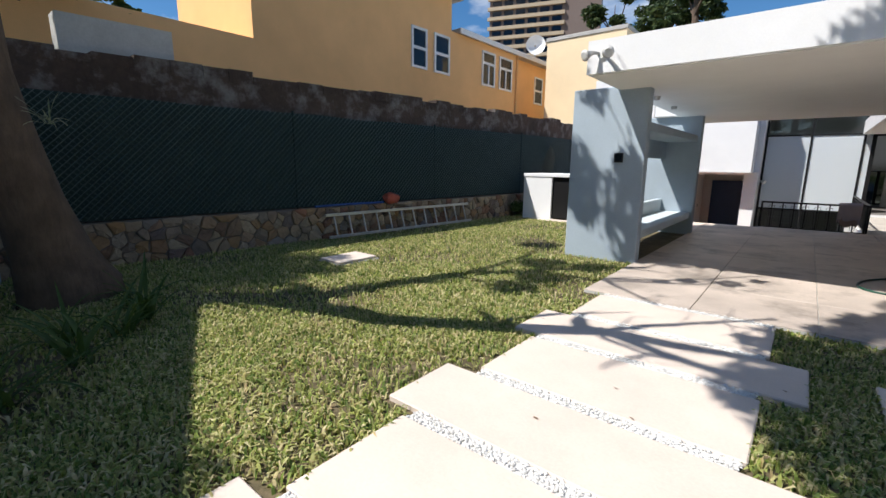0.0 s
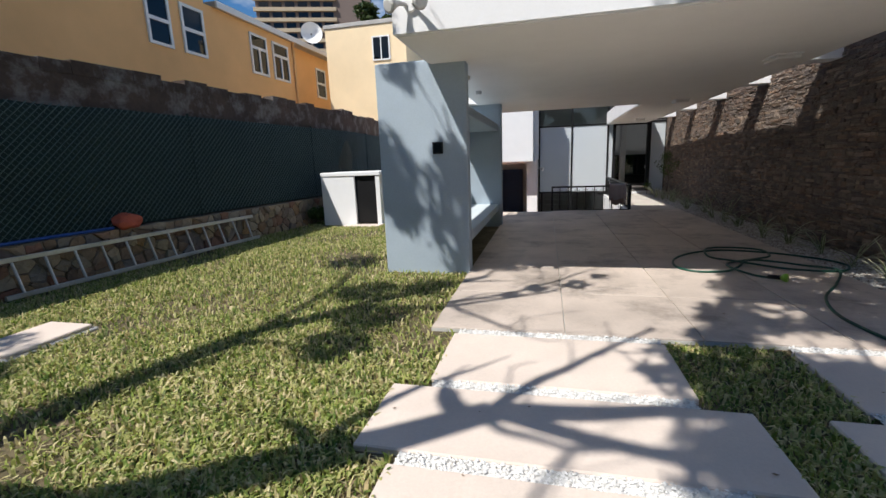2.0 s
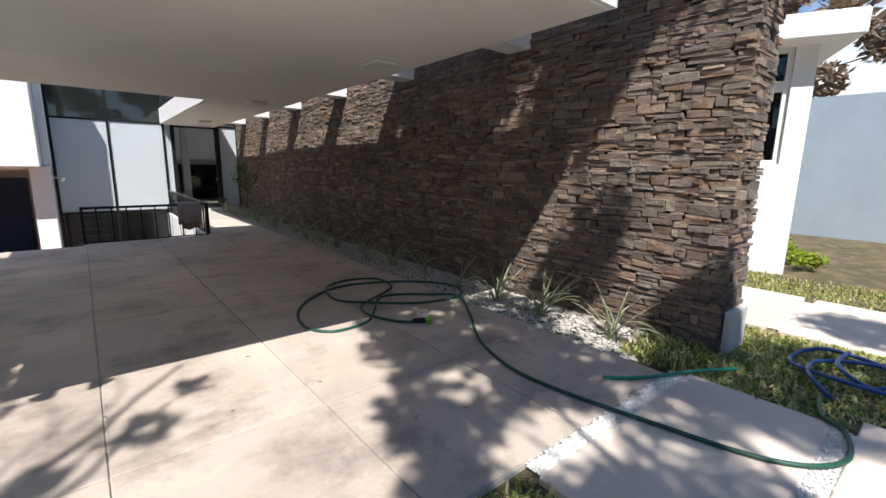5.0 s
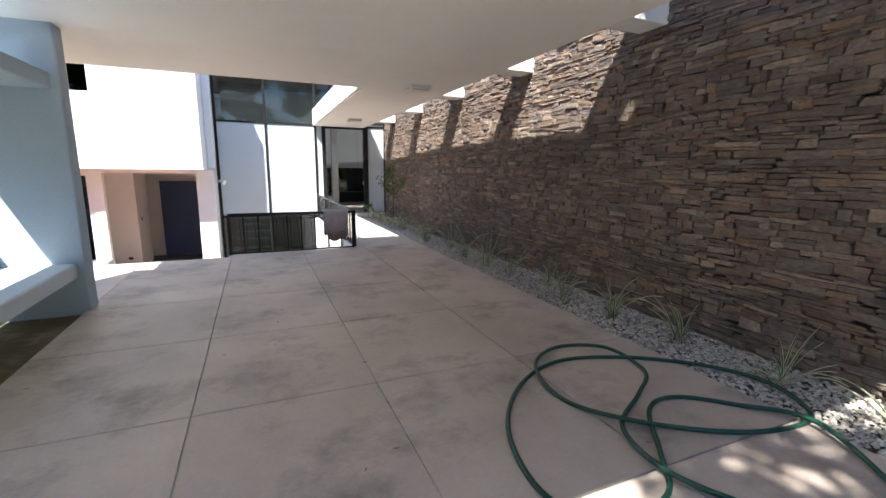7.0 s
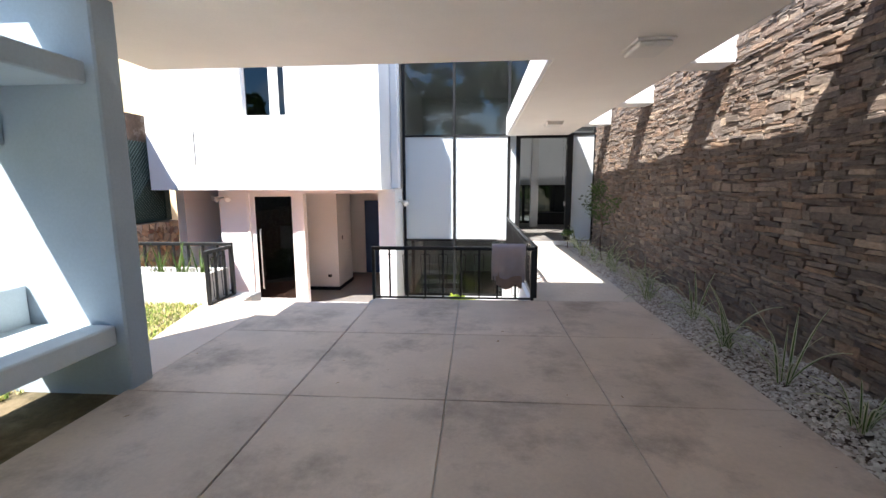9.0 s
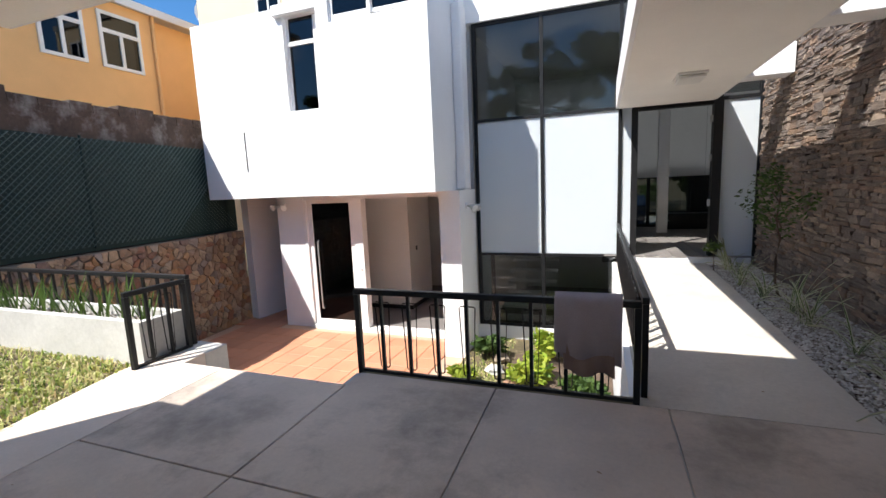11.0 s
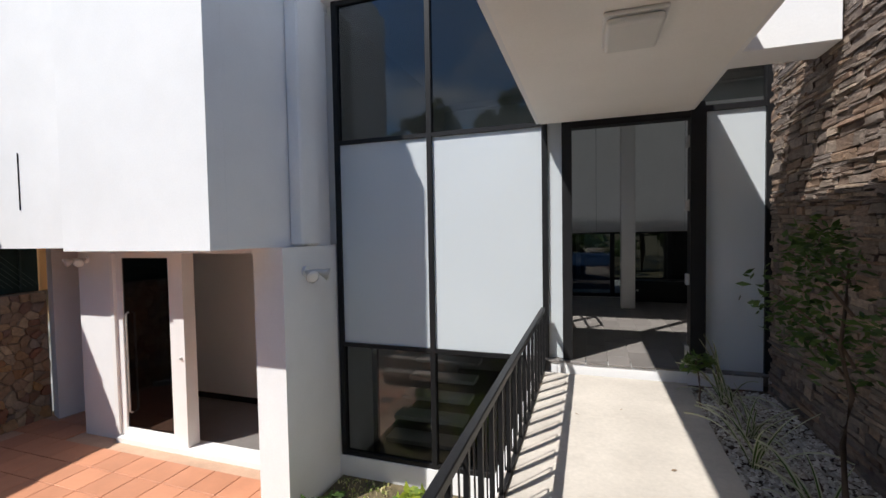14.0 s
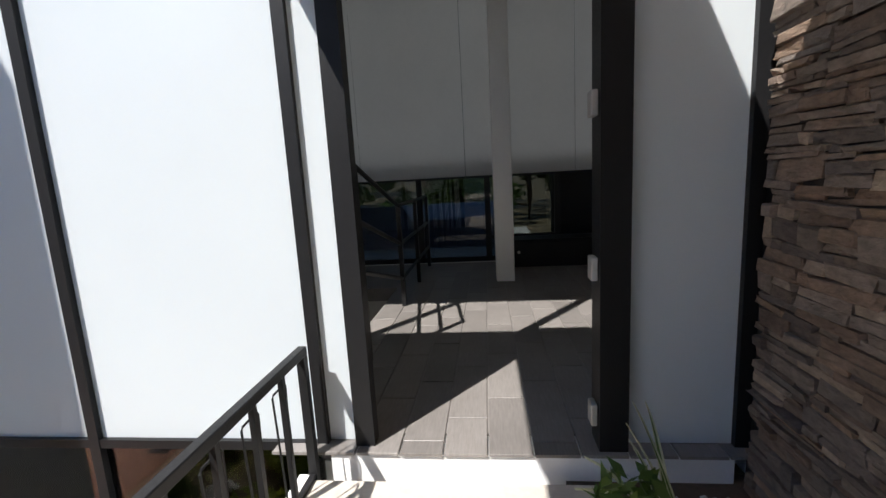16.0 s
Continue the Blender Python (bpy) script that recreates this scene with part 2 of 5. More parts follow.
TOWERBRICK = surface("highrise_brown_brick", (0.2, 0.15, 0.13), 0.85, grain=3, blot=0.1, vary=0.12, stain=0.08, bump=0.0)
GALV = surface("green_coated_wire", (0.085, 0.125, 0.115), 0.5, metal=0.0, grain=40, blot=3, bump=0.0)
TILEROOF = surface("grey_roof_sheet", (0.42, 0.4, 0.37), 0.7, grain=20, blot=2, vary=0.12, stain=0.15, bump=0.2)
DARKPANE = glass_mat("dark_window_glass", (0.10, 0.11, 0.12))
GLASS = glass_mat("tinted_glass", (0.6, 0.63, 0.64))
CLEAR = glass_mat("clear_glass", (0.82, 0.86, 0.86))
# the dimness of the back court is put into this tint
DIMGLASS = glass_mat("dimming_window_glass", (0.3, 0.32, 0.32))


# ---- mesh tools ----
def box(bm, x0, x1, y0, y1, z0, z1, bevel=0.0, segs=1):
    made = bmesh.ops.create_cube(bm, size=1)["verts"]
    bmesh.ops.transform(bm, verts=made, matrix=Matrix.Translation(((x0 + x1) / 2, (y0 + y1) / 2, (z0 + z1) / 2)) @ Matrix.Diagonal((abs(x1 - x0), abs(y1 - y0), abs(z1 - z0), 1)))
    if bevel:
        edges = list({e for v in made for e in v.link_edges})
        bmesh.ops.bevel(bm, geom=edges, offset=bevel, segments=segs, affect="EDGES", profile=0.5)
    return bm


def cube(*a, **k):
    return box(bmesh.new(), *a, **k)


def prism(bm, pts, z0, z1):
    """A flat polygon, raised from z0 to z1."""
    lo = [bm.verts.new((x, y, z0)) for x, y in pts]
    hi = [bm.verts.new((x, y, z1)) for x, y in pts]
    bm.faces.new(list(reversed(lo)))
    bm.faces.new(hi)
    n = len(pts)
    for i in range(n):
        bm.faces.new((lo[i], lo[(i + 1) % n], hi[(i + 1) % n], hi[i]))
    bmesh.ops.recalc_face_normals(bm, faces=bm.faces[:])
    return bm


def tube(bm, pts, radii, sides=8, cap=True):
    """A round bar along the points."""
    pts = [Vector(p) for p in pts]
    if not isinstance(radii, (list, tuple)):
        radii = [radii] * len(pts)
    rings, up = [], Vector((0, 0, 1))
    for i, p in enumerate(pts):
        d = (pts[min(i + 1, len(pts) - 1)] - pts[max(i - 1, 0)]).normalized()
        u = d.cross(up)
        if u.length < 0.05:
            u = d.cross(Vector((1, 0, 0)))
        u.normalize()
        w = u.cross(d)
        rings.append([bm.verts.new(p + radii[i] * (math.cos(a) * u + math.sin(a) * w)) for a in (2 * math.pi * k / sides for k in range(sides))])
    for a, b in zip(rings, rings[1:]):
        for k in range(sides):
            bm.faces.new((a[k], a[(k + 1) % sides], b[(k + 1) % sides], b[k]))
    if cap:
        bm.faces.new(rings[0])
        bm.faces.new(list(reversed(rings[-1])))
    return bm


def mesh(bm, name, material, smooth=False):
    bmesh.ops.recalc_face_normals(bm, faces=bm.faces[:])
    me = bpy.data.meshes.new(name)
    bm.to_mesh(me)
    bm.free()
    me.materials.append(material)
    if smooth:
        me.shade_smooth()
    return me


def part(name, bm, material, parent, label="", smooth=False):
    me = bm if isinstance(bm, bpy.types.Mesh) else mesh(bm, name, material, smooth)
    ob = new(name, me)
    ob.parent = parent
    if label:
        ob["label"] = label
    return ob


def solid(name, bm, material, label, category, group="", kind="", smooth=False):
    return tagged(part(name, bm, material, None, smooth=smooth), label, category, group, kind)


def thing(name, label, category, group="", kind="", at=(0, 0, 0), turn=0):
    ob = new(name)
    ob.matrix_basis = pose(*at, 0, 0, turn)
    return tagged(ob, label, category, group, kind)


def structure(name, bm, material, label, category="structure", smooth=False):
    return solid(name, bm, material, label, category, "", "structure", smooth)




# ---- ground and paving ----
def fence_x(y):
    return -6.55 + 0.093 * (min(y, 12.62) - 4.5) - 0.09 * max(0.0, y - 12.62)


def strip(bm, rects, z):
    for x0, x1, y0, y1 in rects:
        bm.faces.new([bm.verts.new(p) for p in ((x0, y0, z), (x1, y0, z), (x1, y1, z), (x0, y1, z))])
    return bm


structure("ground", strip(bmesh.new(), ((-900, 900, -900, 12.29), (-900, -1.77, 12.29, 12.62), (-0.3, 900, 12.29, 12.62), (-900, -6.8, 12.62, 27), (3.43, 900, 12.62, 27), (-900, 900, 27, 900)), -0.04), LAWN, "green mown lawn with dry straw patches", "lawn")

floor = structure("floor", box(cube(-1.35, 2.75, 4.34, 12.3, -0.14, -0.012), -0.29, 2.75, 12.301, 12.5, -0.14, -0.012), CEMENT, "stained concrete carport floor in large slabs", "floor")
FX = [-1.35, -0.25, 0.75, 1.75, 2.75]
FY = [4.34, 5.4, 6.55, 7.79, 8.95, 10.1, 11.3, 12.5]

# steps from the carport down to the patio
stairs = structure("stairs", cube(-1.76, -0.30, 12.18, 12.299, -1.6, -0.16), CEMENT, "pale concrete steps down to the patio", "stairs")
for i in range(1, 8):
    part("step", cube(-1.76, -0.30, 12.301 + 0.28 * (i - 1), 12.30 + 0.28 * i, -1.6, -0.1875 * i, bevel=0.008), PALE, stairs)
structure("stair_wall", cube(-2.15, -1.765, 12.5, 12.74, -1.6, 0, bevel=0.008), CEMENT, "low concrete block beside the steps", "wall")
structure("wall_retaining", box(cube(-6.1, -2.151, 12.505, 12.62, -1.6, -0.045), -0.299, 1.6, 12.505, 12.62, -1.6, -0.045), CEMENT, "rendered retaining wall under the carport edge", "wall")

structure("walkway", prism(bmesh.new(), [(1.6, 12.5), (2.745, 12.5), (2.86, 17.25), (1.6, 17.25)], -0.2, 0), WALKWAY, "pale sunlit concrete walkway to the front door", "walkway")
structure("walkway_wall", cube(1.55, 1.598, 12.62, 17.3, -1.6, -0.01), WHITE, "white wall under the walkway edge", "wall")
structure("landing", prism(bmesh.new(), [(-1.352, 10.3), (-1.352, 12.299), (-1.762, 12.299), (-1.762, 12.499), (-2.15, 12.499), (-2.12, 12.0), (-1.72, 10.3)], -0.15, -0.001), PALE, "pale concrete landing beside the carport", "landing")
structure("bed_soil", cube(2.755, 3.56, 4.3, 17.38, -0.2, -0.035), SOIL, "dark soil strip along the stone wall", "soil")

# patio below
structure("patio_bed", cube(-6.6, 1.55, 12.62, 21.0, -1.8, -1.562), SOIL, "dark screed under the patio", "floor")

# ---- carport ----
def soffit_z(y):
    """The soffit falls gently towards the house."""
    return 2.425 + 0.0115 * (11.7 - y)


def sloped(bm):
    for v in bm.verts:
        v.co.z += soffit_z(v.co.y)
    return bm


structure("carport_roof", sloped(prism(bmesh.new(), [(-1.78, 5.03), (2.92, 5.03), (2.92, 17.3), (1.58, 17.3), (1.58, 11.78), (-2.23, 11.78), (-2.23, 10.0), (-1.78, 10.0)], 0.015, 0.40)), WHITE, "white concrete carport roof with a thick fascia", "roof")
structure("ceiling", sloped(prism(bmesh.new(), [(-1.74, 5.07), (2.88, 5.07), (2.88, 17.26), (1.62, 17.26), (1.62, 11.74), (-2.19, 11.74), (-2.19, 10.04), (-1.74, 10.04)], 0.0, 0.017)), SOFFIT, "smooth cream painted carport soffit", "ceiling")
for i, y in enumerate((6.25, 8.25, 10.2, 12.2, 14.2, 16.2)):
    structure("beam_%d" % (i + 1), cube(2.921, 3.46, y, y + 0.3, soffit_z(y) + 0.06, soffit_z(y) + 0.40, bevel=0.006), WHITE, "short white beam between carport roof and stone wall", "beam")
structure("wall_fin_1", cube(-2.44, -1.33, 6.22, 6.40, -0.1, 2.54, bevel=0.012), BLUE, "blue-grey plastered fin wall carrying the carport roof", "wall")
structure("wall_fin_2", cube(-2.44, -1.31, 10.11, 10.30, -0.1, 2.45, bevel=0.012), BLUE, "blue-grey plastered fin wall carrying the carport roof", "wall")

bench = thing("bench", "pale blue-grey plastered built-in bench between fin walls", "bench")
part("seat", cube(-1.95, -1.37, 6.405, 10.105, 0.31, 0.44, bevel=0.01), BLUESOFT, bench)
part("backrest", cube(-2.06, -1.951, 6.405, 10.105, 0.31, 0.70, bevel=0.01), BLUESOFT, bench)
shelf = thing("overhead_shelf", "blue-grey plastered overhead shelf between fin walls", "shelf")
part("shelf_board", cube(-1.95, -1.37, 6.405, 10.105, 1.92, 2.05, bevel=0.01), BLUE, shelf)
part("back_panel", cube(-2.06, -1.951, 6.405, 10.105, 1.57, 2.05, bevel=0.01), BLUE, shelf)

meter = thing("wall_light", "black square recessed wall lamp on the fin wall", "lamp")
bm = cube(-1.755, -1.625, 6.195, 6.222, 1.46, 1.60, bevel=0.006)
part("housing", bm, BLACK, meter)
part("lens", cube(-1.735, -1.645, 6.190, 6.1945, 1.48, 1.58), DARKPANE, meter)


def ceiling_light(x, y):
    lamp = thing("ceiling_light", "flat rectangular ceiling light with frosted cover", "lamp", "carport ceiling lights", at=(x, y, soffit_z(y)))
    part("base", cube(-0.145, 0.145, -0.19, 0.19, -0.02, 0, bevel=0.004), FRAMEWHITE, lamp)
    part("cover", cube(-0.13, 0.13, -0.175, 0.175, -0.062, -0.021, bevel=0.018, segs=3), LAMPGLASS, lamp)


for p in ((2.38, 7.45), (2.30, 11.38), (2.27, 15.45)):
    ceiling_light(*p)
for p in ((-1.50, 8.38), (-1.47, 7.1)):
    spot = thing("downlight", "small round grey ceiling spotlight", "lamp", "carport downlights", at=(*p, soffit_z(p[1])))
    part("ring", tube(bmesh.new(), [(0, 0, 0), (0, 0, -0.05)], [0.05, 0.045], 20), ALU, spot)
    part("lens", tube(bmesh.new(), [(0, 0, -0.051), (0, 0, -0.056)], 0.034, 16), LAMPGLASS, spot)


def twin_spot(at, turn, label="white twin floodlight fixed to the wall"):
    """Two lamp heads on one plate; the plate's back lies towards +y."""
    s = thing("twin_floodlight", label, "lamp", "wall floodlights", at=at, turn=turn)
    part("plate", tube(bmesh.new(), [(0, 0, 0), (0, -0.03, 0)], 0.055, 16), FRAMEWHITE, s)
    for k in (-1, 1):
        head = part("lamp_head", tube(bmesh.new(), [(k * 0.03, -0.03, 0), (k * 0.08, -0.09, 0.0), (k * 0.11, -0.14, -0.02), (k * 0.14, -0.19, -0.04)], [0.014, 0.022, 0.04, 0.068], 14), ALU, s, smooth=True)
        part("bulb", tube(bmesh.new(), [(k * 0.14, -0.19, -0.04), (k * 0.147, -0.203, -0.046)], [0.064, 0.045], 14), LAMPGLASS, head)


twin_spot((-1.60, 5.03, 2.74), 0, "white twin floodlight fixed to the roof fascia")
twin_spot((-0.72, 16.8, 0.98), 90)
twin_spot((-4.84, 17.32, 1.06), 0)
twin_spot((-5.86, 18.45, 1.04), 75)
twin_spot((3.62, 4.22, 2.75), 0, "white twin floodlight on the stone wall end")

# ---- house, upper storey ----
house = structure("wall_house", cube(-2.63, -0.85, 15.931, 16.96, 1.24, 4.62), WHITE, "white rendered house wall", "wall")
bm = cube(-2.63, -2.42, 15.75, 15.93, 1.24, 4.57)
box(bm, -1.09, -0.85, 15.75, 15.93, 1.24, 4.57)
box(bm, -2.42, -1.09, 15.75, 15.93, 1.24, 3.77)
box(bm, -2.42, -1.09, 15.75, 15.93, 4.40, 4.57)
structure("wall_tower", bm, WHITE, "white rendered wall round the high window", "wall")
bm = cube(-6.18, -4.0, 16.72, 16.97, 1.24, 4.58)
box(bm, -4.0, -2.631, 16.72, 16.97, 1.24, 2.79)
box(bm, -4.0, -2.631, 16.72, 16.97, 4.41, 4.58)
structure("wall_wing", bm, WHITE, "white rendered upper wing with a slot window", "wall")
structure("wing_frame", cube(-4.16, -2.64, 16.63, 16.719, 4.42, 4.60, bevel=0.01), WHITE, "white lintel over the slot window", "trim")
structure("wall_wing_side", cube(-6.18, -5.98, 16.971, 22.0, 1.24, 4.58), WHITE, "white rendered upper wing side wall", "wall")
structure("wing_floor", cube(-5.979, -0.86, 16.971, 22.0, 1.24, 1.4), WHITE, "white soffit under the upper storey", "ceiling")
structure("wing_roof", cube(-5.979, -0.86, 16.971, 22.0, 4.3, 4.5), WHITE, "flat white roof", "roof")
bm = cube(-1.5, -0.80, 16.961, 20.0, 3.9, 4.67)
box(bm, -1.5, -0.80, 16.961, 17.4, 1.239, 3.9)
structure("wall_parapet", bm, WHITE, "white rendered wall rising behind the tower", "wall")
structure("pilaster", cube(-0.849, -0.69, 16.74, 17.04, 1.25, 4.12, bevel=0.02), WHITE, "white rendered pilaster on the house wall", "trim")
structure("wall_line", cube(-5.11, -5.098, 16.708, 16.719, 1.75, 2.5), BLACK, "thin dark expansion joint in the wall", "trim")

win = structure("window_1", cube(-2.42, -1.75, 15.80, 15.86, 3.77, 3.83), FRAMEWHITE, "white sliding window high in the wall", "window")
for x0, x1, y in ((-2.42, -1.74, 15.80), (-1.78, -1.09, 15.84)):
    bm = bmesh.new()
    for a in ((x0, x0 + 0.055, 3.831, 4.40), (x1 - 0.055, x1, 3.831, 4.40), (x0 + 0.055, x1 - 0.055, 3.831, 3.88), (x0 + 0.055, x1 - 0.055, 4.345, 4.40)):
        box(bm, a[0], a[1], y, y + 0.045, a[2], a[3])
    sash = part("sash", bm, FRAMEWHITE, win)
    part("pane", cube(x0 + 0.055, x1 - 0.055, y + 0.018, y + 0.026, 3.88, 4.345), DARKPANE, sash)
win = structure("window_2", cube(-3.999, -3.95, 16.80, 16.86, 2.80, 4.40), FRAMEWHITE, "tall white slot window with dark glass", "window")
part("mullion", cube(-3.42, -3.22, 16.80, 16.86, 2.80, 4.40), FRAMEWHITE, win)
part("pane", cube(-3.95, -3.42, 16.825, 16.835, 2.80, 4.40), DARKPANE, win)
part("pane", cube(-3.22, -2.64, 16.825, 16.835, 2.80, 4.40), DARKPANE, win)
part("transom", cube(-3.95, -3.42, 16.79, 16.824, 3.93, 4.0), FRAMEWHITE, win)
# black slab stands in for the darkness of the unlit room
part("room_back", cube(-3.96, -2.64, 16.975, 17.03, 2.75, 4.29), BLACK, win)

# ---- house, lower storey ----
structure("pier", cube(-1.07, -0.72, 16.46, 17.4, -1.6, 1.238), WHITE, "white rendered pier beside the sliding door", "wall")
structure("wall_lower", cube(-5.02, -4.36, 17.32, 17.52, -1.6, 1.239), WHITE, "white rendered wall beside the sliding door", "wall")
structure("wall_lower_side", cube(-5.02, -4.82, 17.521, 22.0, -1.6, 1.239), WHITE, "white rendered side wall", "wall")
structure("wall_recess", prism(bmesh.new(), [(-6.27, 17.62), (-6.02, 17.55), (-5.55, 21.0), (-5.8, 21.05)], -1.6, 1.239), WHITE, "white rendered wall along the side passage", "wall")
structure("wall_passage_end", cube(-5.8, -5.021, 21.06, 21.2, -1.6, 1.239), WHITE, "white rendered wall closing the side passage", "wall")
structure("door_lintel", cube(-4.36, -1.071, 17.33, 17.52, 1.14, 1.239), WHITE, "white lintel over the sliding door", "trim")
door = structure("door_1", cube(-4.36, -4.29, 17.30, 17.46, -1.5, 1.14), FRAMEWHITE, "white sliding patio door, half open", "door")
part("threshold", cube(-4.29, -1.071, 17.25, 17.53, -1.54, -1.45), FRAMEWHITE, door)
bm = bmesh.new()
for a in ((-4.29, -4.18, -1.445, 1.14), (-3.30, -3.18, -1.445, 1.14), (-4.18, -3.30, -1.445, -1.33), (-4.18, -3.30, 1.08, 1.14)):
    box(bm, a[0], a[1], 17.34, 17.39, a[2], a[3], bevel=0.004)
leaf = part("door_leaf", bm, FRAMEWHITE, door)
part("pane", cube(-4.18, -3.30, 17.36, 17.37, -1.33, 1.08), DARKPANE, leaf)
part("handle", tube(bmesh.new(), [(-4.06, 17.335, -1.1), (-4.06, 17.30, -1.08), (-4.06, 17.30, 0.3), (-4.06, 17.335, 0.32)], 0.014, 8), ALU, leaf, "long steel pull handle")
part("jamb", cube(-3.179, -3.0, 17.30, 17.48, -1.45, 1.14), FRAMEWHITE, door)
part("lock", tube(bmesh.new(), [(-3.06, 17.30, -0.25), (-3.06, 17.28, -0.25)], 0.018, 10), ALU, door)

# rooms behind
structure("floor_lower", cube(-4.82, 3.43, 17.53, 21.7, -1.7, -1.49), WOODTILE, "dark grey wood-look tiled floor", "floor")
structure("ceiling_lower", cube(-4.819, -0.86, 17.53, 21.5, 1.15, 1.239), DARKROOM, "white room ceiling", "ceiling")
structure("wall_room_back", cube(-4.819, -0.5, 21.3, 21.5, -1.49, 1.149), DARKROOM, "white room wall", "wall")
structure("wall_room_side", cube(-0.9, -0.75, 17.53, 21.3, -1.49, 1.149), DARKROOM, "white room wall", "wall")
structure("wall_partition", cube(-4.819, -2.75, 18.9, 20.2, -1.49, 1.149), DARKROOM, "white partition wall", "wall")
structure("baseboard", cube(-4.819, -2.72, 18.87, 18.899, -1.49, -1.40), BLACK, "dark baseboard", "trim")
structure("baseboard_side", cube(-2.749, -2.73, 18.9, 20.2, -1.49, -1.40), BLACK, "dark baseboard", "trim")
structure("door_2", cube(-2.6, -1.45, 21.25, 21.295, -1.48, 0.85, bevel=0.01), BLUEPAINT, "blue painted door at the back of the room", "door")
sw = thing("wall_switch", "dark wall switch plate", "switch", at=(-2.749, 19.3, -0.1), turn=90)
part("plate", cube(-0.04, 0.04, -0.012, 0, -0.05, 0.05, bevel=0.004), BLACK, sw)
sw2 = thing("wall_socket", "dark wall socket plate", "socket", at=(-3.0, 18.9, -1.1))
part("plate", cube(-0.05, 0.05, -0.012, 0, -0.035, 0.035, bevel=0.004), BLACK, sw2)

# ---- glazed front ----
cw = structure("window_3", cube(-0.70, -0.64, 17.37, 17.45, -1.22, 3.98), BLACK, "black steel framed glazed front", "window")
for x in (0.425, 1.62):
    part("mullion", cube(x, x + 0.055, 17.37, 17.45, -1.22 if x < 1 else 0.1, 3.98), BLACK, cw)
for z in (0.06, 2.37):
    for x0, x1 in ((-0.64, 0.425), (0.48, 1.62)):
        part("transom", cube(x0, x1, 17.375, 17.445, z, z + 0.045), BLACK, cw)
for x0, x1 in ((-0.64, 0.425), (0.48, 1.62)):
    part("sill_bar", cube(x0, x1, 17.375, 17.445, -1.22, -1.17), BLACK, cw)
    part("head_bar", cube(x0, x1, 17.375, 17.445, 3.93, 3.98), BLACK, cw)
    pane = part("panel", cube(x0, x1, 17.40, 17.42, 0.105, 2.37), PANEL, cw, "white frosted panel")
    low = part("pane", cube(x0, x1, 17.405, 17.415, -1.17, 0.06), GLASS, cw)
    top = part("pane", cube(x0, x1, 17.405, 17.415, 2.415, 3.93), GLASS, cw)
    low.visible_shadow = top.visible_shadow = False
part("panel", cube(1.675, 1.81, 17.40, 17.42, 0.105, 2.41), PANEL, cw, "white frosted panel")
part("panel", cube(3.02, 3.47, 17.40, 17.42, 0.1, 2.37), PANEL, cw, "white frosted panel")
part("mullion", cube(3.47, 3.53, 17.37, 17.45, 0.1, 3.98), BLACK, cw)
part("transom", cube(3.02, 3.47, 17.375, 17.445, 2.371, 2.42), BLACK, cw)
part("transom", cube(1.675, 3.02, 17.375, 17.445, 2.421, 2.46), BLACK, cw)
top = part("pane", cube(1.675, 3.46, 17.405, 17.415, 2.46, 3.93), GLASS, cw)
top.visible_shadow = False
part("head_bar", cube(1.675, 3.46, 17.375, 17.445, 3.93, 3.98), BLACK, cw)
structure("wall_head", cube(-0.799, 3.8, 17.32, 17.6, 3.981, 4.40), WHITE, "white rendered parapet over the glazed front", "wall")
structure("wall_sill", cube(-0.719, 1.55, 17.36, 17.5, -1.6, -1.221), WHITE, "white sill under the glazed front", "trim")

dr = structure("door_3", cube(1.81, 1.90, 17.355, 17.43, 0.1, 2.41), BLACK, "black steel front door frame, door standing open", "door")
part("door_post", cube(2.90, 3.02, 17.33, 17.47, 0.1, 2.41), BLACK, dr)
part("header", cube(1.90, 2.90, 17.34, 17.46, 2.32, 2.41), BLACK, dr)
bm = cube(0, 0.92, 0, 0.05, 0.11, 2.30, bevel=0.004)
bm.transform(pose(2.96, 17.485, 0, 0, 0, 28))
part("door_leaf", bm, BLACK, dr, "black door leaf swung wide open into the hall")
for z in (0.25, 0.90, 1.56, 2.12):
    part("hinge", cube(2.872, 2.899, 17.36, 17.43, z - 0.05, z + 0.05, bevel=0.004), ALU, dr, "steel hinge")
structure("door_sill", cube(1.70, 3.445, 17.32, 17.47, -0.1, 0.083), WHITE, "white riser of the front door step", "trim")
structure("wall_joint", cube(3.535, 3.62, 17.14, 17.399, -0.1, 4.2), BLACK, "dark closing strip beside the door frame", "trim")
structure("wall_underdoor", cube(1.6, 3.43, 17.471, 17.529, -1.49, -0.06), DARKROOM, "white wall under the hall floor", "wall")

# ---- hall behind the front door ----
structure("hall_bed", cube(1.4, 5.2, 17.471, 21.65, -0.05, 0.094), WOODTILE, "dark grout bed of the hall floor", "floor")
structure("hall_floor_far", cube(-0.7, 1.399, 20.3, 21.65, -0.05, 0.098), WOODTILE, "grey wood-look tiled landing", "floor")
structure("hall_wall_right", cube(5.2, 5.4, 17.6, 21.9, -1.5, 4.0), DARKROOM, "white hall wall", "wall")
structure("hall_wall_front", cube(3.531, 5.2, 17.40, 17.6, -0.05, 4.0), DARKROOM, "white hall wall", "wall")
structure("hall_wall_left", cube(-0.9, -0.75, 17.46, 21.9, 1.24, 4.0), DARKROOM, "white hall wall", "wall")
structure("hall_ceiling", cube(-0.75, 5.4, 17.6, 21.9, 3.98, 4.1), DARKROOM, "white hall ceiling", "ceiling")
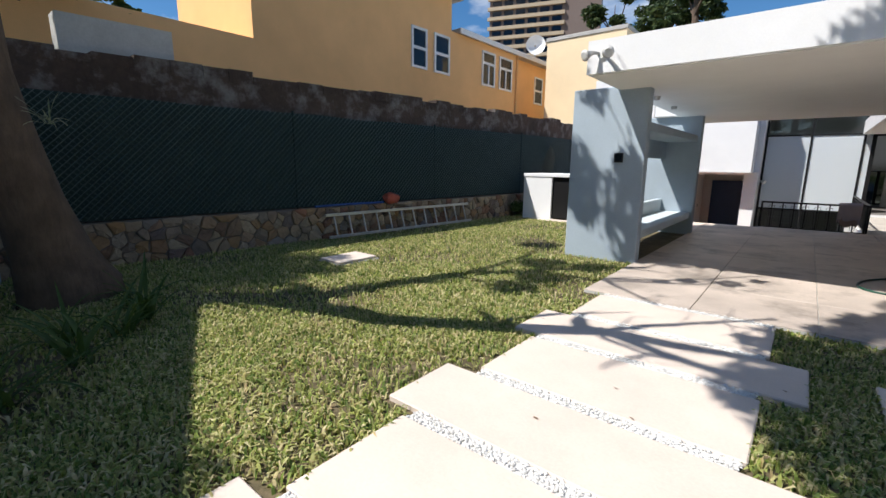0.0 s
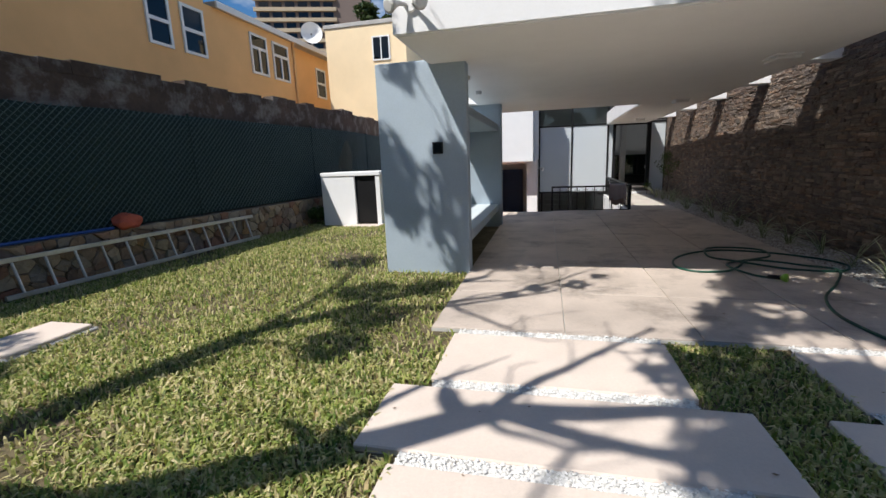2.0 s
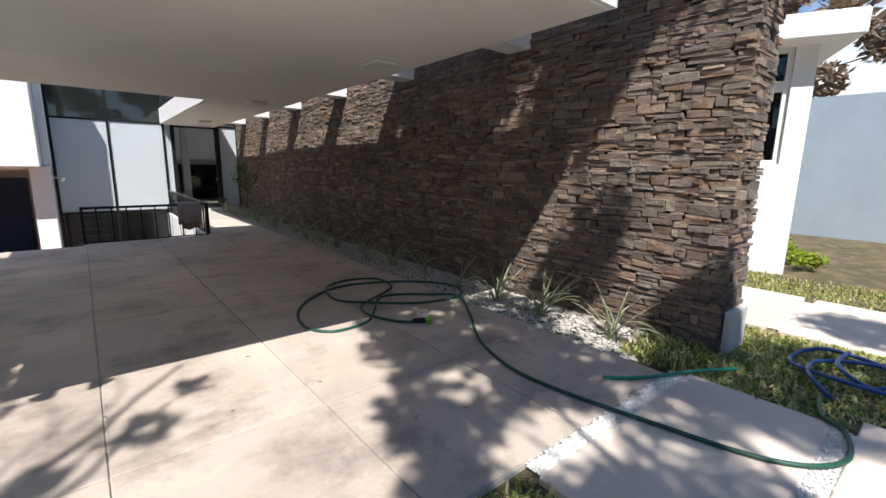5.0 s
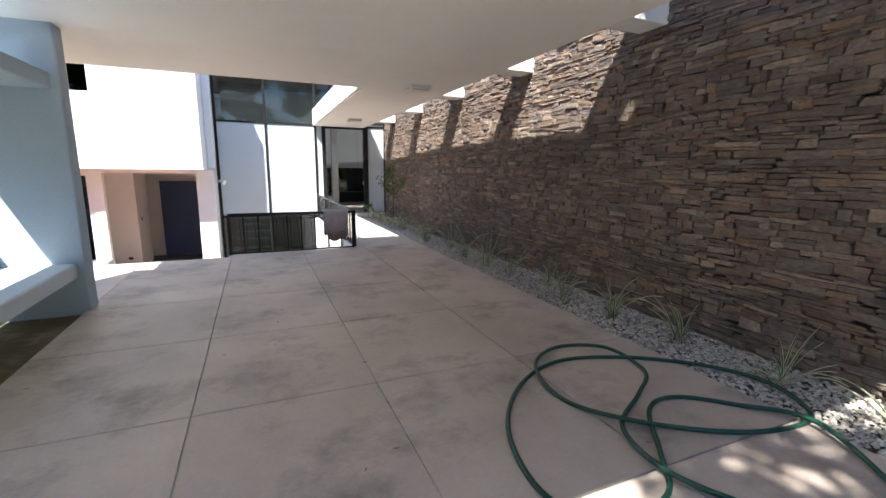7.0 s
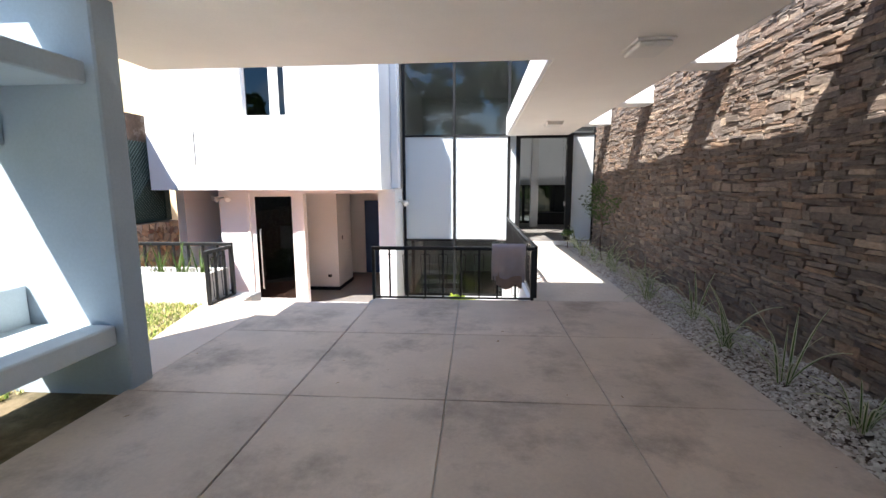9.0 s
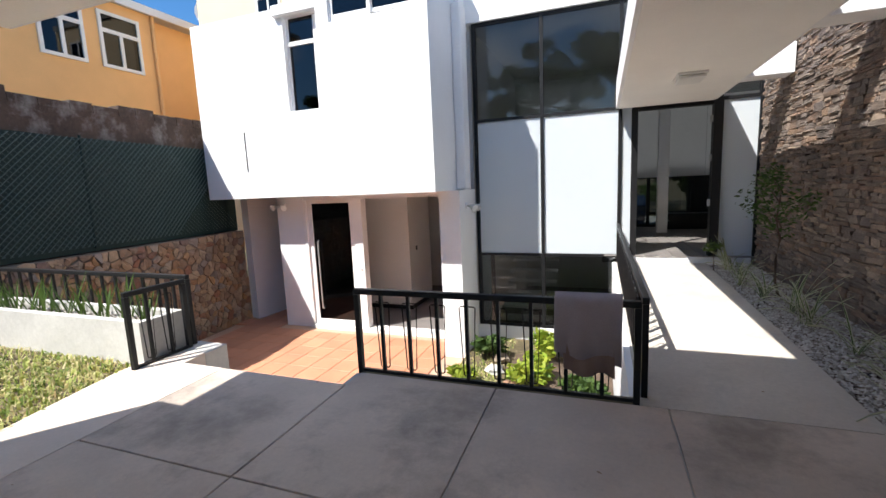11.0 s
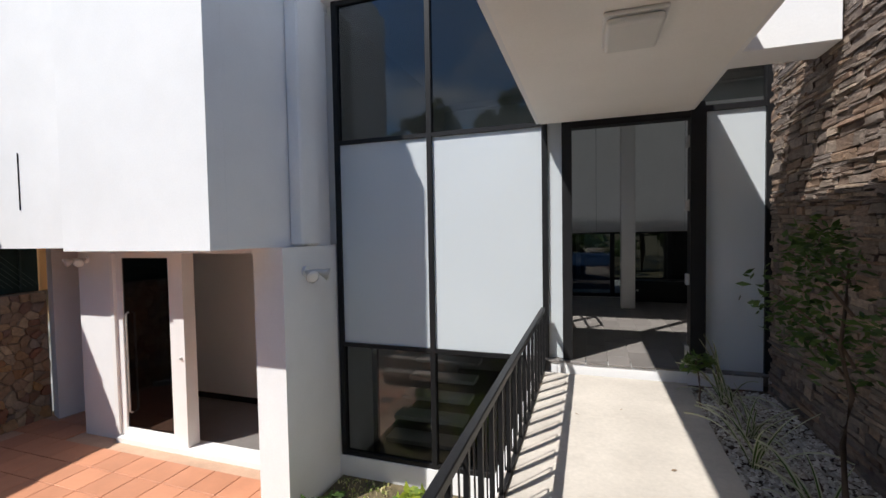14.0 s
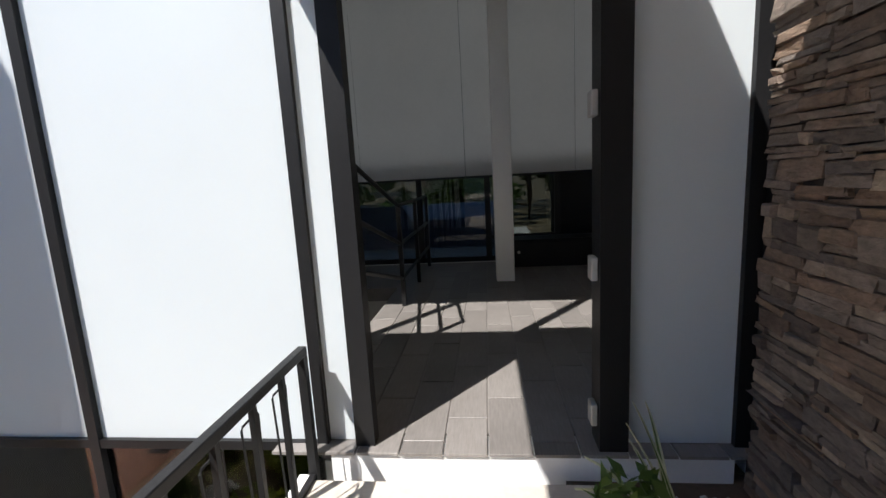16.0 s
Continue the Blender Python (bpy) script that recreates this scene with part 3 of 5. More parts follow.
structure("wall_back_low", cube(-0.75, 5.2, 21.66, 21.86, -1.5, 0.10), DARKROOM, "white wall under the back windows", "wall")
structure("wall_back_high", cube(-0.75, 5.2, 21.66, 21.86, 3.88, 3.98), DARKROOM, "white wall over the back windows", "wall")
structure("column", cube(2.53, 2.74, 20.45, 20.66, 0.1, 3.98, bevel=0.01), DARKROOM, "white square column in the hall", "column")
win = structure("window_4", cube(-0.75, 5.2, 21.71, 21.78, 0.10, 0.17), BLACK, "black framed back window of the hall", "window")
for x in (-0.75, 0.42, 1.46, 2.42, 3.38, 4.3, 5.12):
    part("mullion", cube(x, x + 0.08, 21.71, 21.78, 0.17, 3.88), BLACK, win)
for x0, x1 in ((-0.67, 0.42), (0.5, 1.46), (1.54, 2.42), (2.5, 3.38), (3.46, 4.3), (4.38, 5.12)):
    p = part("pane", cube(x0, x1, 21.74, 21.75, 0.17, 3.88), DIMGLASS, win)
    p.visible_shadow = False
part("rail", cube(2.5, 3.38, 21.715, 21.775, 0.42, 0.47), BLACK, win)
for x in (-0.74, 0.72, 2.18, 3.64):
    bl = thing("roller_blind", "white roller blind pulled halfway down", "blind", "hall roller blinds", at=(x, 21.58, 0))
    part("fabric", cube(0, 1.455, 0, 0.01, 1.31, 3.80), BLIND, bl)
    part("hem_bar", cube(0, 1.455, -0.008, 0.018, 1.28, 1.309), BLACK, bl)
    part("roller", tube(bmesh.new(), [(0, 0.03, 3.83), (1.455, 0.03, 3.83)], 0.035, 10), FRAMEWHITE, bl)
cab = thing("sideboard", "low black cabinet under the window", "cabinet", at=(2.78, 21.2, 0.1))
part("body", cube(0, 1.4, 0, 0.4, 0, 0.33, bevel=0.01), BLACK, cab)
part("top", cube(-0.01, 1.41, -0.01, 0.41, 0.331, 0.36, bevel=0.005), BLACK, cab)
part("knob", tube(bmesh.new(), [(0.06, 0, 0.2), (0.06, -0.03, 0.2)], 0.02, 8), ALU, cab)
structure("wall_court", cube(-3.0, 2.6, 24.05, 24.25, -1.5, 0.80), BLUEPAINT, "blue painted wall of the back court", "wall")
structure("wall_court_dark", cube(3.58, 6.5, 23.3, 23.5, -1.5, 2.6), BROWNWALL, "dark wall of the back court", "wall")
structure("court_floor", cube(-3.0, 6.5, 21.87, 27.0, -1.5, -0.06), CEMENT, "cement floor of the back court", "floor")
sr = thing("stair_railing", "black steel stair railing inside the hall", "railing")
for x, y, z0, z1 in ((1.62, 18.3, 0.1, 1.42), (1.62, 19.6, 0.1, 1.07), (1.62, 20.55, 0.1, 1.07), (1.62, 21.5, 0.1, 1.07)):
    part("post", cube(x - 0.02, x + 0.02, y - 0.02, y + 0.02, z0, z1), BLACK, sr)
for dz in (0, -0.36, -0.7):
    part("bar", tube(bmesh.new(), [(1.62, 18.3, 1.42 + dz), (1.62, 19.6, 1.07 + dz), (1.62, 21.5, 1.07 + dz)], 0.018, 6), BLACK, sr)
st = structure("stair_flight", cube(-0.62, -0.55, 18.0, 18.05, -1.49, 0.05), BLACK, "pale open stair flight behind the glazing", "stairs")
for i in range(8):
    part("tread", cube(-0.45, 0.52, 18.0 + 0.27 * i, 18.3 + 0.27 * i, -1.32 + 0.18 * i, -1.27 + 0.18 * i), DARKROOM, st)


# ---- boundary wall and fence ----
def along(y0, y1, d0, d1, z0, z1):
    """A length of the slanting boundary wall, d0 to d1 metres behind its stone face."""
    return prism(bmesh.new(), [(fence_x(y0) - d0, y0), (fence_x(y1) - d0, y1), (fence_x(y1) - d1, y1), (fence_x(y0) - d1, y0)], z0, z1)


wall_low = structure("wall_rubble", along(-4, 12.62, 0.03, 0.4, -0.3, 0.58), RUBBLEJOINT, "low rubble stone wall along the lawn", "wall")
wall_low2 = structure("wall_rubble_patio", along(12.62, 17.6, 0.03, 0.4, -1.7, 0.52), RUBBLEJOINT, "rubble stone retaining wall beside the patio", "wall")
structure("wall_boundary", along(-4, 12.62, 0.22, 0.45, 0.58, 2.78), BROWNWALL, "weathered brown block boundary wall", "wall")
structure("wall_boundary_patio", along(12.621, 17.6, 0.22, 0.45, 0.5, 2.78), BROWNWALL, "weathered brown block boundary wall above the patio", "wall")
bm = bmesh.new()
rr = random.Random(3)
y = -4.0
while y < 17.5:
    w = rr.uniform(0.3, 0.5)
    y1 = min(y + w, 17.58)
    h = 2.78 + rr.uniform(0.03, 0.12)
    prism(bm, [(fence_x(y) - 0.21, y), (fence_x(y1) - 0.21, y1 - 0.01), (fence_x(y1) - 0.46, y1 - 0.01), (fence_x(y) - 0.46, y)], 2.70, h)
    y = y1
structure("wall_coping", bm, BROWNWALL, "crumbling block course on the boundary wall", "wall")

fence = thing("mesh_fence", "dark green shade-cloth fence behind chain-link", "fence")
bm = bmesh.new()
n = 120
rows = []
for i in range(n + 1):
    yy = -4 + 21.55 * i / n
    rows.append([bm.verts.new((fence_x(yy) - 0.13 + 0.02 * noise.noise((yy * 0.9, z * 1.3, 2)), yy, z)) for z in (0.60 if yy < 12.62 else 0.54, 1.0, 1.5, 2.0, 2.28 + 0.03 * noise.noise((yy, 0, 5)))])
for a, b in zip(rows, rows[1:]):
    for k in range(4):
        bm.faces.new((a[k], b[k], b[k + 1], a[k + 1]))
part("shade_cloth", bm, MESHCLOTH, fence, smooth=True)
bm = bmesh.new()
for k in range(-22, 241):
    y0 = -4 + 0.09 * k
    for s in (1, -1):
        ya, yb = (y0, y0 + 1.66) if s > 0 else (y0 + 1.66, y0)
        if min(ya, yb) < -4 or max(ya, yb) > 17.55:
            continue
        off = 0.095 if s > 0 else 0.10
        tube(bm, [(fence_x(ya) - off, ya, 0.62), (fence_x(yb) - off, yb, 2.28)], 0.0075 if s > 0 else 0.0035, 3, cap=False)
part("chain_link", bm, GALV, fence, "dark green chain-link wires")
for yy in (-3.2, 0.4, 4.0, 7.5, 11.0, 14.4, 17.3):
    part("post", tube(bmesh.new(), [(fence_x(yy) - 0.11, yy, 0.585), (fence_x(yy) - 0.11, yy, 2.32)], 0.02, 8), MESHCLOTH, fence)

# ---- neighbours ----
NX = -12.0
nb = thing("neighbour_house", "ochre yellow rendered neighbour house with white windows", "house")
for x1, y0, y1, z1 in ((NX, 6.2, 15.1, 8.2), (NX, 15.101, 20.6, 7.0), (NX - 0.35, 20.601, 24.9, 7.0), (NX, -8, 6.199, 4.85)):
    part("wall", cube(NX - 5, x1, y0, y1, -0.1, z1), YELLOW, nb)
part("roof", cube(NX - 5.2, NX + 0.35, 6.0, 15.45, 8.2, 8.4), TILEROOF, nb)
part("roof", cube(NX - 5.2, NX + 0.18, 15.46, 24.9, 7.0, 7.16), TILEROOF, nb)
part("roof_edge", cube(NX + 0.181, NX + 0.25, 15.46, 24.9, 6.95, 7.17), FRAMEWHITE, nb, "white roof edge")
part("downpipe", tube(bmesh.new(), [(NX + 0.05, 20.55, 0), (NX + 0.05, 20.55, 7.0)], 0.06, 8), YELLOW, nb)


def nb_window(x, y0, y1, z0, z1, parent, style):
    """A white framed window set in a wall that faces +x."""
    f = 0.09
    # black sheet behind the pane, in place of a dark room
    w = part("window", cube(x - 0.001, x + 0.002, y0 + f, y1 - f, z0 + f, z1 - f), BLACK, parent)
    zm = z0 + (z1 - z0) * (0.5 if style == 1 else 0.66)
    bars = [(y0, y0 + f, z0, z1), (y1 - f, y1, z0, z1), (y0 + f, y1 - f, z0, z0 + f), (y0 + f, y1 - f, z1 - f, z1), (y0 + f, y1 - f, zm - 0.06, zm + 0.05)]
    if style == 2:
        ym = (y0 + y1) / 2
        bars.append((ym - 0.045, ym + 0.045, z0 + f, zm - 0.06))
    for a in bars:
        part("frame_bar", cube(x - 0.03, x + 0.055, *a), FRAMEWHITE, w)
    part("pane", cube(x + 0.004, x + 0.012, y0 + f, y1 - f, z0 + f, z1 - f), DARKPANE, w)


for y0, y1, z0, z1, st in ((12.6, 13.5, 5.16, 6.68, 1), (13.95, 14.95, 5.16, 6.7, 1), (17.4, 18.5, 5.12, 6.68, 2), (18.9, 20.1, 5.12, 6.68, 2)):
    nb_window(NX, y0, y1, z0, z1, nb, st)
nb_window(NX - 0.35, 23.2, 24.2, 4.9, 6.4, nb, 1)
nb2 = thing("neighbour_block", "tall pale cream house block with a flat roof", "house")
part("wall", cube(-10.5, -6.6, 21.0, 28, -0.1, 7.5), CREAMWALL, nb2)
part("parapet", cube(-10.55, -6.55, 20.95, 28, 7.5, 7.68, bevel=0.02), TILEROOF, nb2)
# black sheet in place of the dark room inside
w = part("window", cube(-8.15, -7.4, 20.985, 20.999, 6.0, 6.95), BLACK, nb2)
for a in ((-8.2, -8.14, 5.95, 7.0), (-7.41, -7.35, 5.95, 7.0), (-8.14, -7.41, 6.94, 7.0), (-8.14, -7.41, 5.95, 6.01), (-7.8, -7.75, 6.01, 6.94)):
    part("frame_bar", cube(a[0], a[1], 20.95, 20.999, a[2], a[3]), FRAMEWHITE, w)
part("pane", cube(-8.14, -7.41, 20.97, 20.98, 6.01, 6.94), DARKPANE, w)
dish = thing("satellite_dish", "white round satellite dish on the roof", "dish", at=(-12.6, 23.6, 7.16))
part("mast", tube(bmesh.new(), [(0, 0, 0), (0, 0, 0.9)], 0.04, 8), ALU, dish)
part("bowl", tube(bmesh.new(), [(0, 0.0, 1.0), (0.05, -0.06, 1.0), (0.14, -0.2, 1.02)], [0.05, 0.36, 0.55], 20, cap=False), FRAMEWHITE, dish, smooth=True)
gw = structure("wall_grey_block", along(1.0, 2.35, 0.5, 0.8, 0, 3.35), CEMENT, "grey cement block wall behind the boundary", "wall")

hr = thing("highrise", "tall brown highrise with cream balcony bands", "building", at=(-75, 150, 0), turn=20)
part("wall", cube(-20, 16, -10, 12, 0, 74), TOWERBRICK, hr)
for k in range(6, 24):
    part("balcony_band", cube(-20.6, 5, -10.8, -10.01, 3.1 * k, 3.1 * k + 1.1), TOWERBAND, hr)
    for x in range(-19, 5, 4):
        part("window", cube(x, x + 3.0, -10.06, -10.005, 3.1 * k + 1.15, 3.1 * k + 2.9), DARKPANE, hr)
    part("window", cube(16.005, 16.06, -8, 10, 3.1 * k + 1.1, 3.1 * k + 2.6), DARKPANE, hr)

# ---- guest house beside the drive ----
ch = thing("guest_house", "small white rendered guest house with corner window", "house", at=(7.23, 4.71, 0), turn=24.4)
for x0, x1, y0, y1, z0, z1 in ((0, 0.2, 0.2, 5.2, -0.1, 1.48), (0, 0.2, 0.2, 0.24, 1.48, 2.98), (0, 0.2, 3.0, 5.2, 1.48, 2.98), (0, 3.4, 0, 0.2, -0.1, 2.98), (3.2, 3.4, 0.2, 5.2, -0.1, 2.98), (0.2, 3.2, 5.0, 5.2, -0.1, 2.98)):
    part("wall", cube(x0, x1, y0, y1, z0, z1), WHITE, ch)
part("roof", cube(-0.35, 3.8, -0.35, 5.6, 2.981, 3.28, bevel=0.02), WHITE, ch)
cw2 = part("window", cube(0.095, 0.105, 0.31, 2.93, 1.53, 2.91), DARKPANE, ch)
for a in ((0.24, 0.31, 1.48, 2.98), (2.93, 3.0, 1.48, 2.98), (0.31, 2.93, 1.48, 1.53), (0.31, 2.93, 2.91, 2.98), (0.31, 2.93, 2.42, 2.56), (1.25, 1.32, 2.56, 2.91), (1.62, 1.69, 1.53, 2.42)):
    part("frame_bar", cube(0.05, 0.14, *a), FRAMEWHITE, cw2)
part("floor", cube(0.2, 3.2, 0.2, 5.0, -0.1, 0.02), WOODTILE, ch)
structure("wall_garden_side", cube(12.5, 12.7, -8, 14, -0.1, 3.0), BLUE, "blue-grey garden boundary wall", "wall")
structure("wall_gate", prism(bmesh.new(), [(-6.75, 0.02), (-2.74, -1.66), (-2.84, -1.91), (-6.85, -0.23)], -0.1, 2.9), BLUE, "blue-grey plastered wall beside the street gate", "wall")
structure("wall_street", cube(-9, 12.7, -9.0, -8.8, -0.1, 2.6), BLUE, "blue-grey plastered street wall", "wall")

# ---- shed, hatch, ladder ----
shed = thing("meter_shed", "small white rendered garden cabinet with dark door", "shed")
bm = cube(-5.55, -4.72, 10.35, 10.47, -0.05, 1.1)
box(bm, -4.2, -4.1, 10.35, 10.47, -0.05, 1.1)
box(bm, -5.55, -5.43, 10.47, 11.3, -0.05, 1.1)
box(bm, -4.22, -4.1, 10.47, 11.3, -0.05, 1.1)
box(bm, -5.43, -4.22, 11.2, 11.3, -0.05, 1.1)
part("wall", bm, WHITE, shed)
part("roof", cube(-5.56, -4.08, 10.33, 11.31, 1.101, 1.19, bevel=0.01), WHITE, shed)
part("door", cube(-4.719, -4.201, 10.41, 10.45, 0.02, 1.1, bevel=0.006), BLACK, shed, "dark metal cabinet door")
part("apron", cube(-4.95, -4.05, 9.98, 10.345, -0.06, -0.005, bevel=0.006), PALE, shed, "small concrete apron")

hatch = thing("concrete_hatch", "pale concrete inspection cover in the lawn", "hatch")
part("kerb", cube(-5.02, -4.46, 3.22, 3.96, -0.1, -0.015, bevel=0.01), CEMENT, hatch)
part("cover", cube(-4.99, -4.49, 3.25, 3.93, -0.014, 0.02, bevel=0.008), PALE, hatch)

ladder = thing("ladder", "aluminium ladder lying on its side against the stone wall", "ladder", at=(fence_x(4.5) + 0.12, 4.42, -0.03), turn=-5.3)
for z, dx in ((0.03, 0.1), (0.44, -0.02)):
    part("stile", cube(dx - 0.03, dx + 0.01, 0, 4.05, z, z + 0.055, bevel=0.004), ALU, ladder)
for k in range(12):
    part("rung", tube(bmesh.new(), [(0.09, 0.18 + 0.335 * k, 0.07), (-0.03, 0.18 + 0.335 * k, 0.45)], 0.017, 8), ALU, ladder)
pipe = thing("blue_pipe", "blue plastic pipe lying on the low wall", "pipe")
part("tube", tube(bmesh.new(), [(fence_x(4.3) - 0.03, 4.3, 0.605), (fence_x(5) - 0.05, 5.0, 0.61), (fence_x(5.9) - 0.03, 5.9, 0.605)], 0.022, 8), HOSEBLUE, pipe)
bm = bmesh.new()
bmesh.ops.create_icosphere(bm, subdivisions=3, radius=0.15)
for v in bm.verts:
    v.co = Vector((v.co.x * 0.8, v.co.y * 1.3, v.co.z * 0.8)) * (1 + 0.35 * noise.noise(v.co * 9))
    v.co += Vector((fence_x(6.1) - 0.02, 6.1, 0.68))
solid("plastic_bag", bm, REDCLOTH, "crumpled orange plastic sheet on the low wall", "bag")

# ---- railings ----
def railing(name, p0, p1, label, every=0.205, loops=True, hang=0.0):
    """A steel balustrade from p0 to p1 with flat bars and thin wire loops."""
    p0, p1 = Vector(p0), Vector(p1)
    d = p1 - p0
    L = d.length
    r = thing(name, label, "railing", at=p0, turn=math.degrees(math.atan2(d.y, d.x)))
    part("top_bar", cube(0, L, -0.02, 0.02, 0.575, 0.615, bevel=0.004), BLACK, r)
    part("bottom_bar", cube(0, L, -0.012, 0.012, -hang, 0.022 - hang), BLACK, r)
    n = max(2, round(L / every))
    post = mesh(cube(-0.011, 0.011, -0.011, 0.011, -hang, 0.575), "post", BLACK)
    end = mesh(cube(-0.018, 0.018, -0.018, 0.018, -hang - 0.06, 0.574), "post", BLACK)
    loop = mesh(tube(bmesh.new(), [(-0.035, 0.014, 0.05), (-0.055, 0.014, 0.51), (-0.045, 0.014, 0.52), (0.045, 0.014, 0.52), (0.055, 0.014, 0.51), (0.035, 0.014, 0.05), (0.028, 0.014, 0.04), (-0.028, 0.014, 0.04), (-0.035, 0.014, 0.05)], 0.0045, 5), "wire_loop", BLACK)
    for i in range(n + 1):
        ends = i in (0, n)
        o = part("post", end if ends else post, BLACK, r)
        o.location.x = min(max(L * i / n, 0.018), L - 0.018)
        if loops and not ends:
            o = part("wire_loop", loop, BLACK, r)
            o.location.x = L * i / n
    return r


railing("front_railing", (-0.28, 12.53, 0.0), (1.60, 12.53, 0.0), "black steel railing above the sunken patio")
railing("walkway_railing", (1.63, 12.6, 0.0), (1.63, 17.3, 0.0), "black steel railing along the walkway", 0.215)
railing("gate", (-2.03, 12.08, 0.0), (-2.03, 12.6, 0.0), "small black steel gate standing open", 0.17)
railing("planter_railing", (-5.3, 12.68, 0.02), (-2.05, 12.66, 0.02), "black steel railing behind the planter", 0.19, loops=False)


def towel(name, x0, x1, zf, zb, y, material, label, top=0.632, near=1.0):
    """Cloth hung over the rail with soft folds."""
    bm = bmesh.new()
    prof = [(-0.034, zf), (-0.036, (zf + 0.55) / 2), (-0.034, 0.57), (-0.026, 0.612), (0, top), (0.026, 0.612), (0.034, 0.57), (0.036, (zb + 0.55) / 2), (0.034, zb)]
    rows, n = [], 26
    for i in range(n + 1):
        u = i / n
        x = x0 + (x1 - x0) * u
        rows.append([bm.verts.new((x + 0.012 * math.sin(z * 9 + 1) * (0.6 - z), y + near * dy * (1 + 0.22 * math.sin(u * 19 + 2 * z) * (0.65 - z) * 3), z + (0.02 * math.sin(u * 9 + x0) if abs(z - 0.6) > 0.1 else 0))) for dy, z in prof])
    for a, b in zip(rows, rows[1:]):
        for k in range(len(prof) - 1):
            bm.faces.new((a[k], b[k], b[k + 1], a[k + 1]))
    ob = solid(name, bm, material, label, "towel", smooth=True)
    m = ob.modifiers.new("thick", "SOLIDIFY")
    m.thickness, m.offset = 0.008, 1
    return ob


towel("towel", 1.12, 1.50, 0.27, 0.2, 12.53, TOWEL, "grey-pink towel hung over the railing", 0.645)
towel("floor_cloth", 1.17, 1.46, 0.16, 0.13, 12.53, TOWELB, "brown cloth hung under the towel on the railing", 0.628, 0.68)

# ---- planter ----
pl = thing("planter", "rendered concrete planter with white pebbles", "planter")
bm = cube(-4.6, -2.1, 12.22, 12.29, -0.05, 0.33)
box(bm, -4.6, -2.1, 12.55, 12.62, -0.05, 0.33)
box(bm, -4.6, -4.53, 12.29, 12.55, -0.05, 0.33)
box(bm, -2.17, -2.1, 12.29, 12.55, -0.05, 0.33)
part("trough", bm, CEMENT, pl)
part("soil", cube(-4.53, -2.17, 12.29, 12.55, -0.05, 0.26), SOIL, pl)


# ---- plants ----
def blade_mesh(name, length, width, droop, mats, stripe=True, seed=0):
    """One strap leaf that rises and arches over: green, with pale margins."""
    me = bpy.data.meshes.new(name)
    r = random.Random(seed)
    n, v, f, mi = 7, [], [], []
    lean = r.uniform(0.15, 0.35)
    for i in range(n + 1):
        u = i / n
        w = width * (1 - u ** 2.2) * (0.55 + 0.9 * min(u * 3, 1) * 0.5) + 0.0008
        y = length * (lean * u + droop * u * u * 0.62)
        z = length * (u * (1 - 0.12 * lean) - droop * 0.62 * u ** 2.6)
        for k, c in ((-1, 0.006), (-0.45, 0), (0.45, 0), (1, 0.006)):
            v.append((k * w / 2, y, z + c))
    for i in range(n):
        for k in range(3):
            a = i * 4 + k
            f.append((a, a + 1, a + 5, a + 4))
            mi.append(0 if k == 1 or not stripe else 1)
    me.from_pydata(v, [], f)
    for m in mats:
        me.materials.append(m)
    me.polygons.foreach_set("material_index", mi)
    me.shade_smooth()
    return me


SPIDER = [blade_mesh("leaf", L, w, d, (STRAP, CREAM), True, i) for i, (L, w, d) in enumerate(((0.34, 0.016, 0.3), (0.42, 0.019, 0.5), (0.3, 0.016, 0.8), (0.46, 0.018, 0.2), (0.38, 0.02, 0.65)))]
STRAPS = [blade_mesh("leaf", L, w, d, (STRAP, STRAP), False, 9 + i) for i, (L, w, d) in enumerate(((0.6, 0.05, 0.4), (0.75, 0.055, 0.6), (0.5, 0.05, 0.8), (0.85, 0.05, 0.3)))]
SPEARS = [blade_mesh("leaf", L, w, d, (STRAP, STRAP), False, 20 + i) for i, (L, w, d) in enumerate(((0.36, 0.022, 0.04), (0.44, 0.024, 0.08), (0.3, 0.02, 0.12)))]


def tuft(name, label, at, pool, count, group, seed, size=1.0, spread=0.04, tilt=0.45):
    r = random.Random(seed)
    t = thing(name, label, "plant", group, at=at)
    for k in range(count):
        o = part("leaf", r.choice(pool), None, t)
        a = r.uniform(0, 360)
        s = size * r.uniform(0.75, 1.15)
        o.matrix_basis = pose(r.uniform(-spread, spread), r.uniform(-spread, spread), 0, 0, 0, a) @ Matrix.Rotation(-r.uniform(0, tilt), 4, "X") @ Matrix.Diagonal((s, s, s, 1))
    return t


rr = random.Random(11)
y = 4.9
i = 0
while y < 17.0:
    x = 3.05 + rr.uniform(-0.12, 0.16)
    tuft("variegated_grass", "variegated green and cream strap-leaf plant in pebbles", (x, y, -0.03), SPIDER, rr.randint(13, 19), "plants along the stone wall", i, rr.uniform(0.75, 1.05) * (1.35 if y > 13 else 1.3))
    y += rr.uniform(0.5, 0.85) * (0.8 if y > 13 else 1.0)
    i += 1
for i, (x, yy) in enumerate(((-3.75, 0.45), (-3.4, 0.1), (-4.1, 0.75), (-4.55, 0.85), (-3.0, -0.35), (-2.65, -0.6), (-4.0, 0.15), (-3.45, -0.5))):
    tuft("strap_leaf_plant", "dark green strap-leaf plant in deep shade", (x, yy, -0.04), STRAPS, 16, "strap-leaf plants under the tree", 40 + i, 0.8, 0.08, 0.6)
for i in range(9):
    tuft("spear_plant", "upright spear-leaf plant in the planter", (-4.4 + 0.26 * i, 12.42, 0.26), SPEARS, 13, "planter plants", 70 + i, 0.9, 0.05, 0.25)


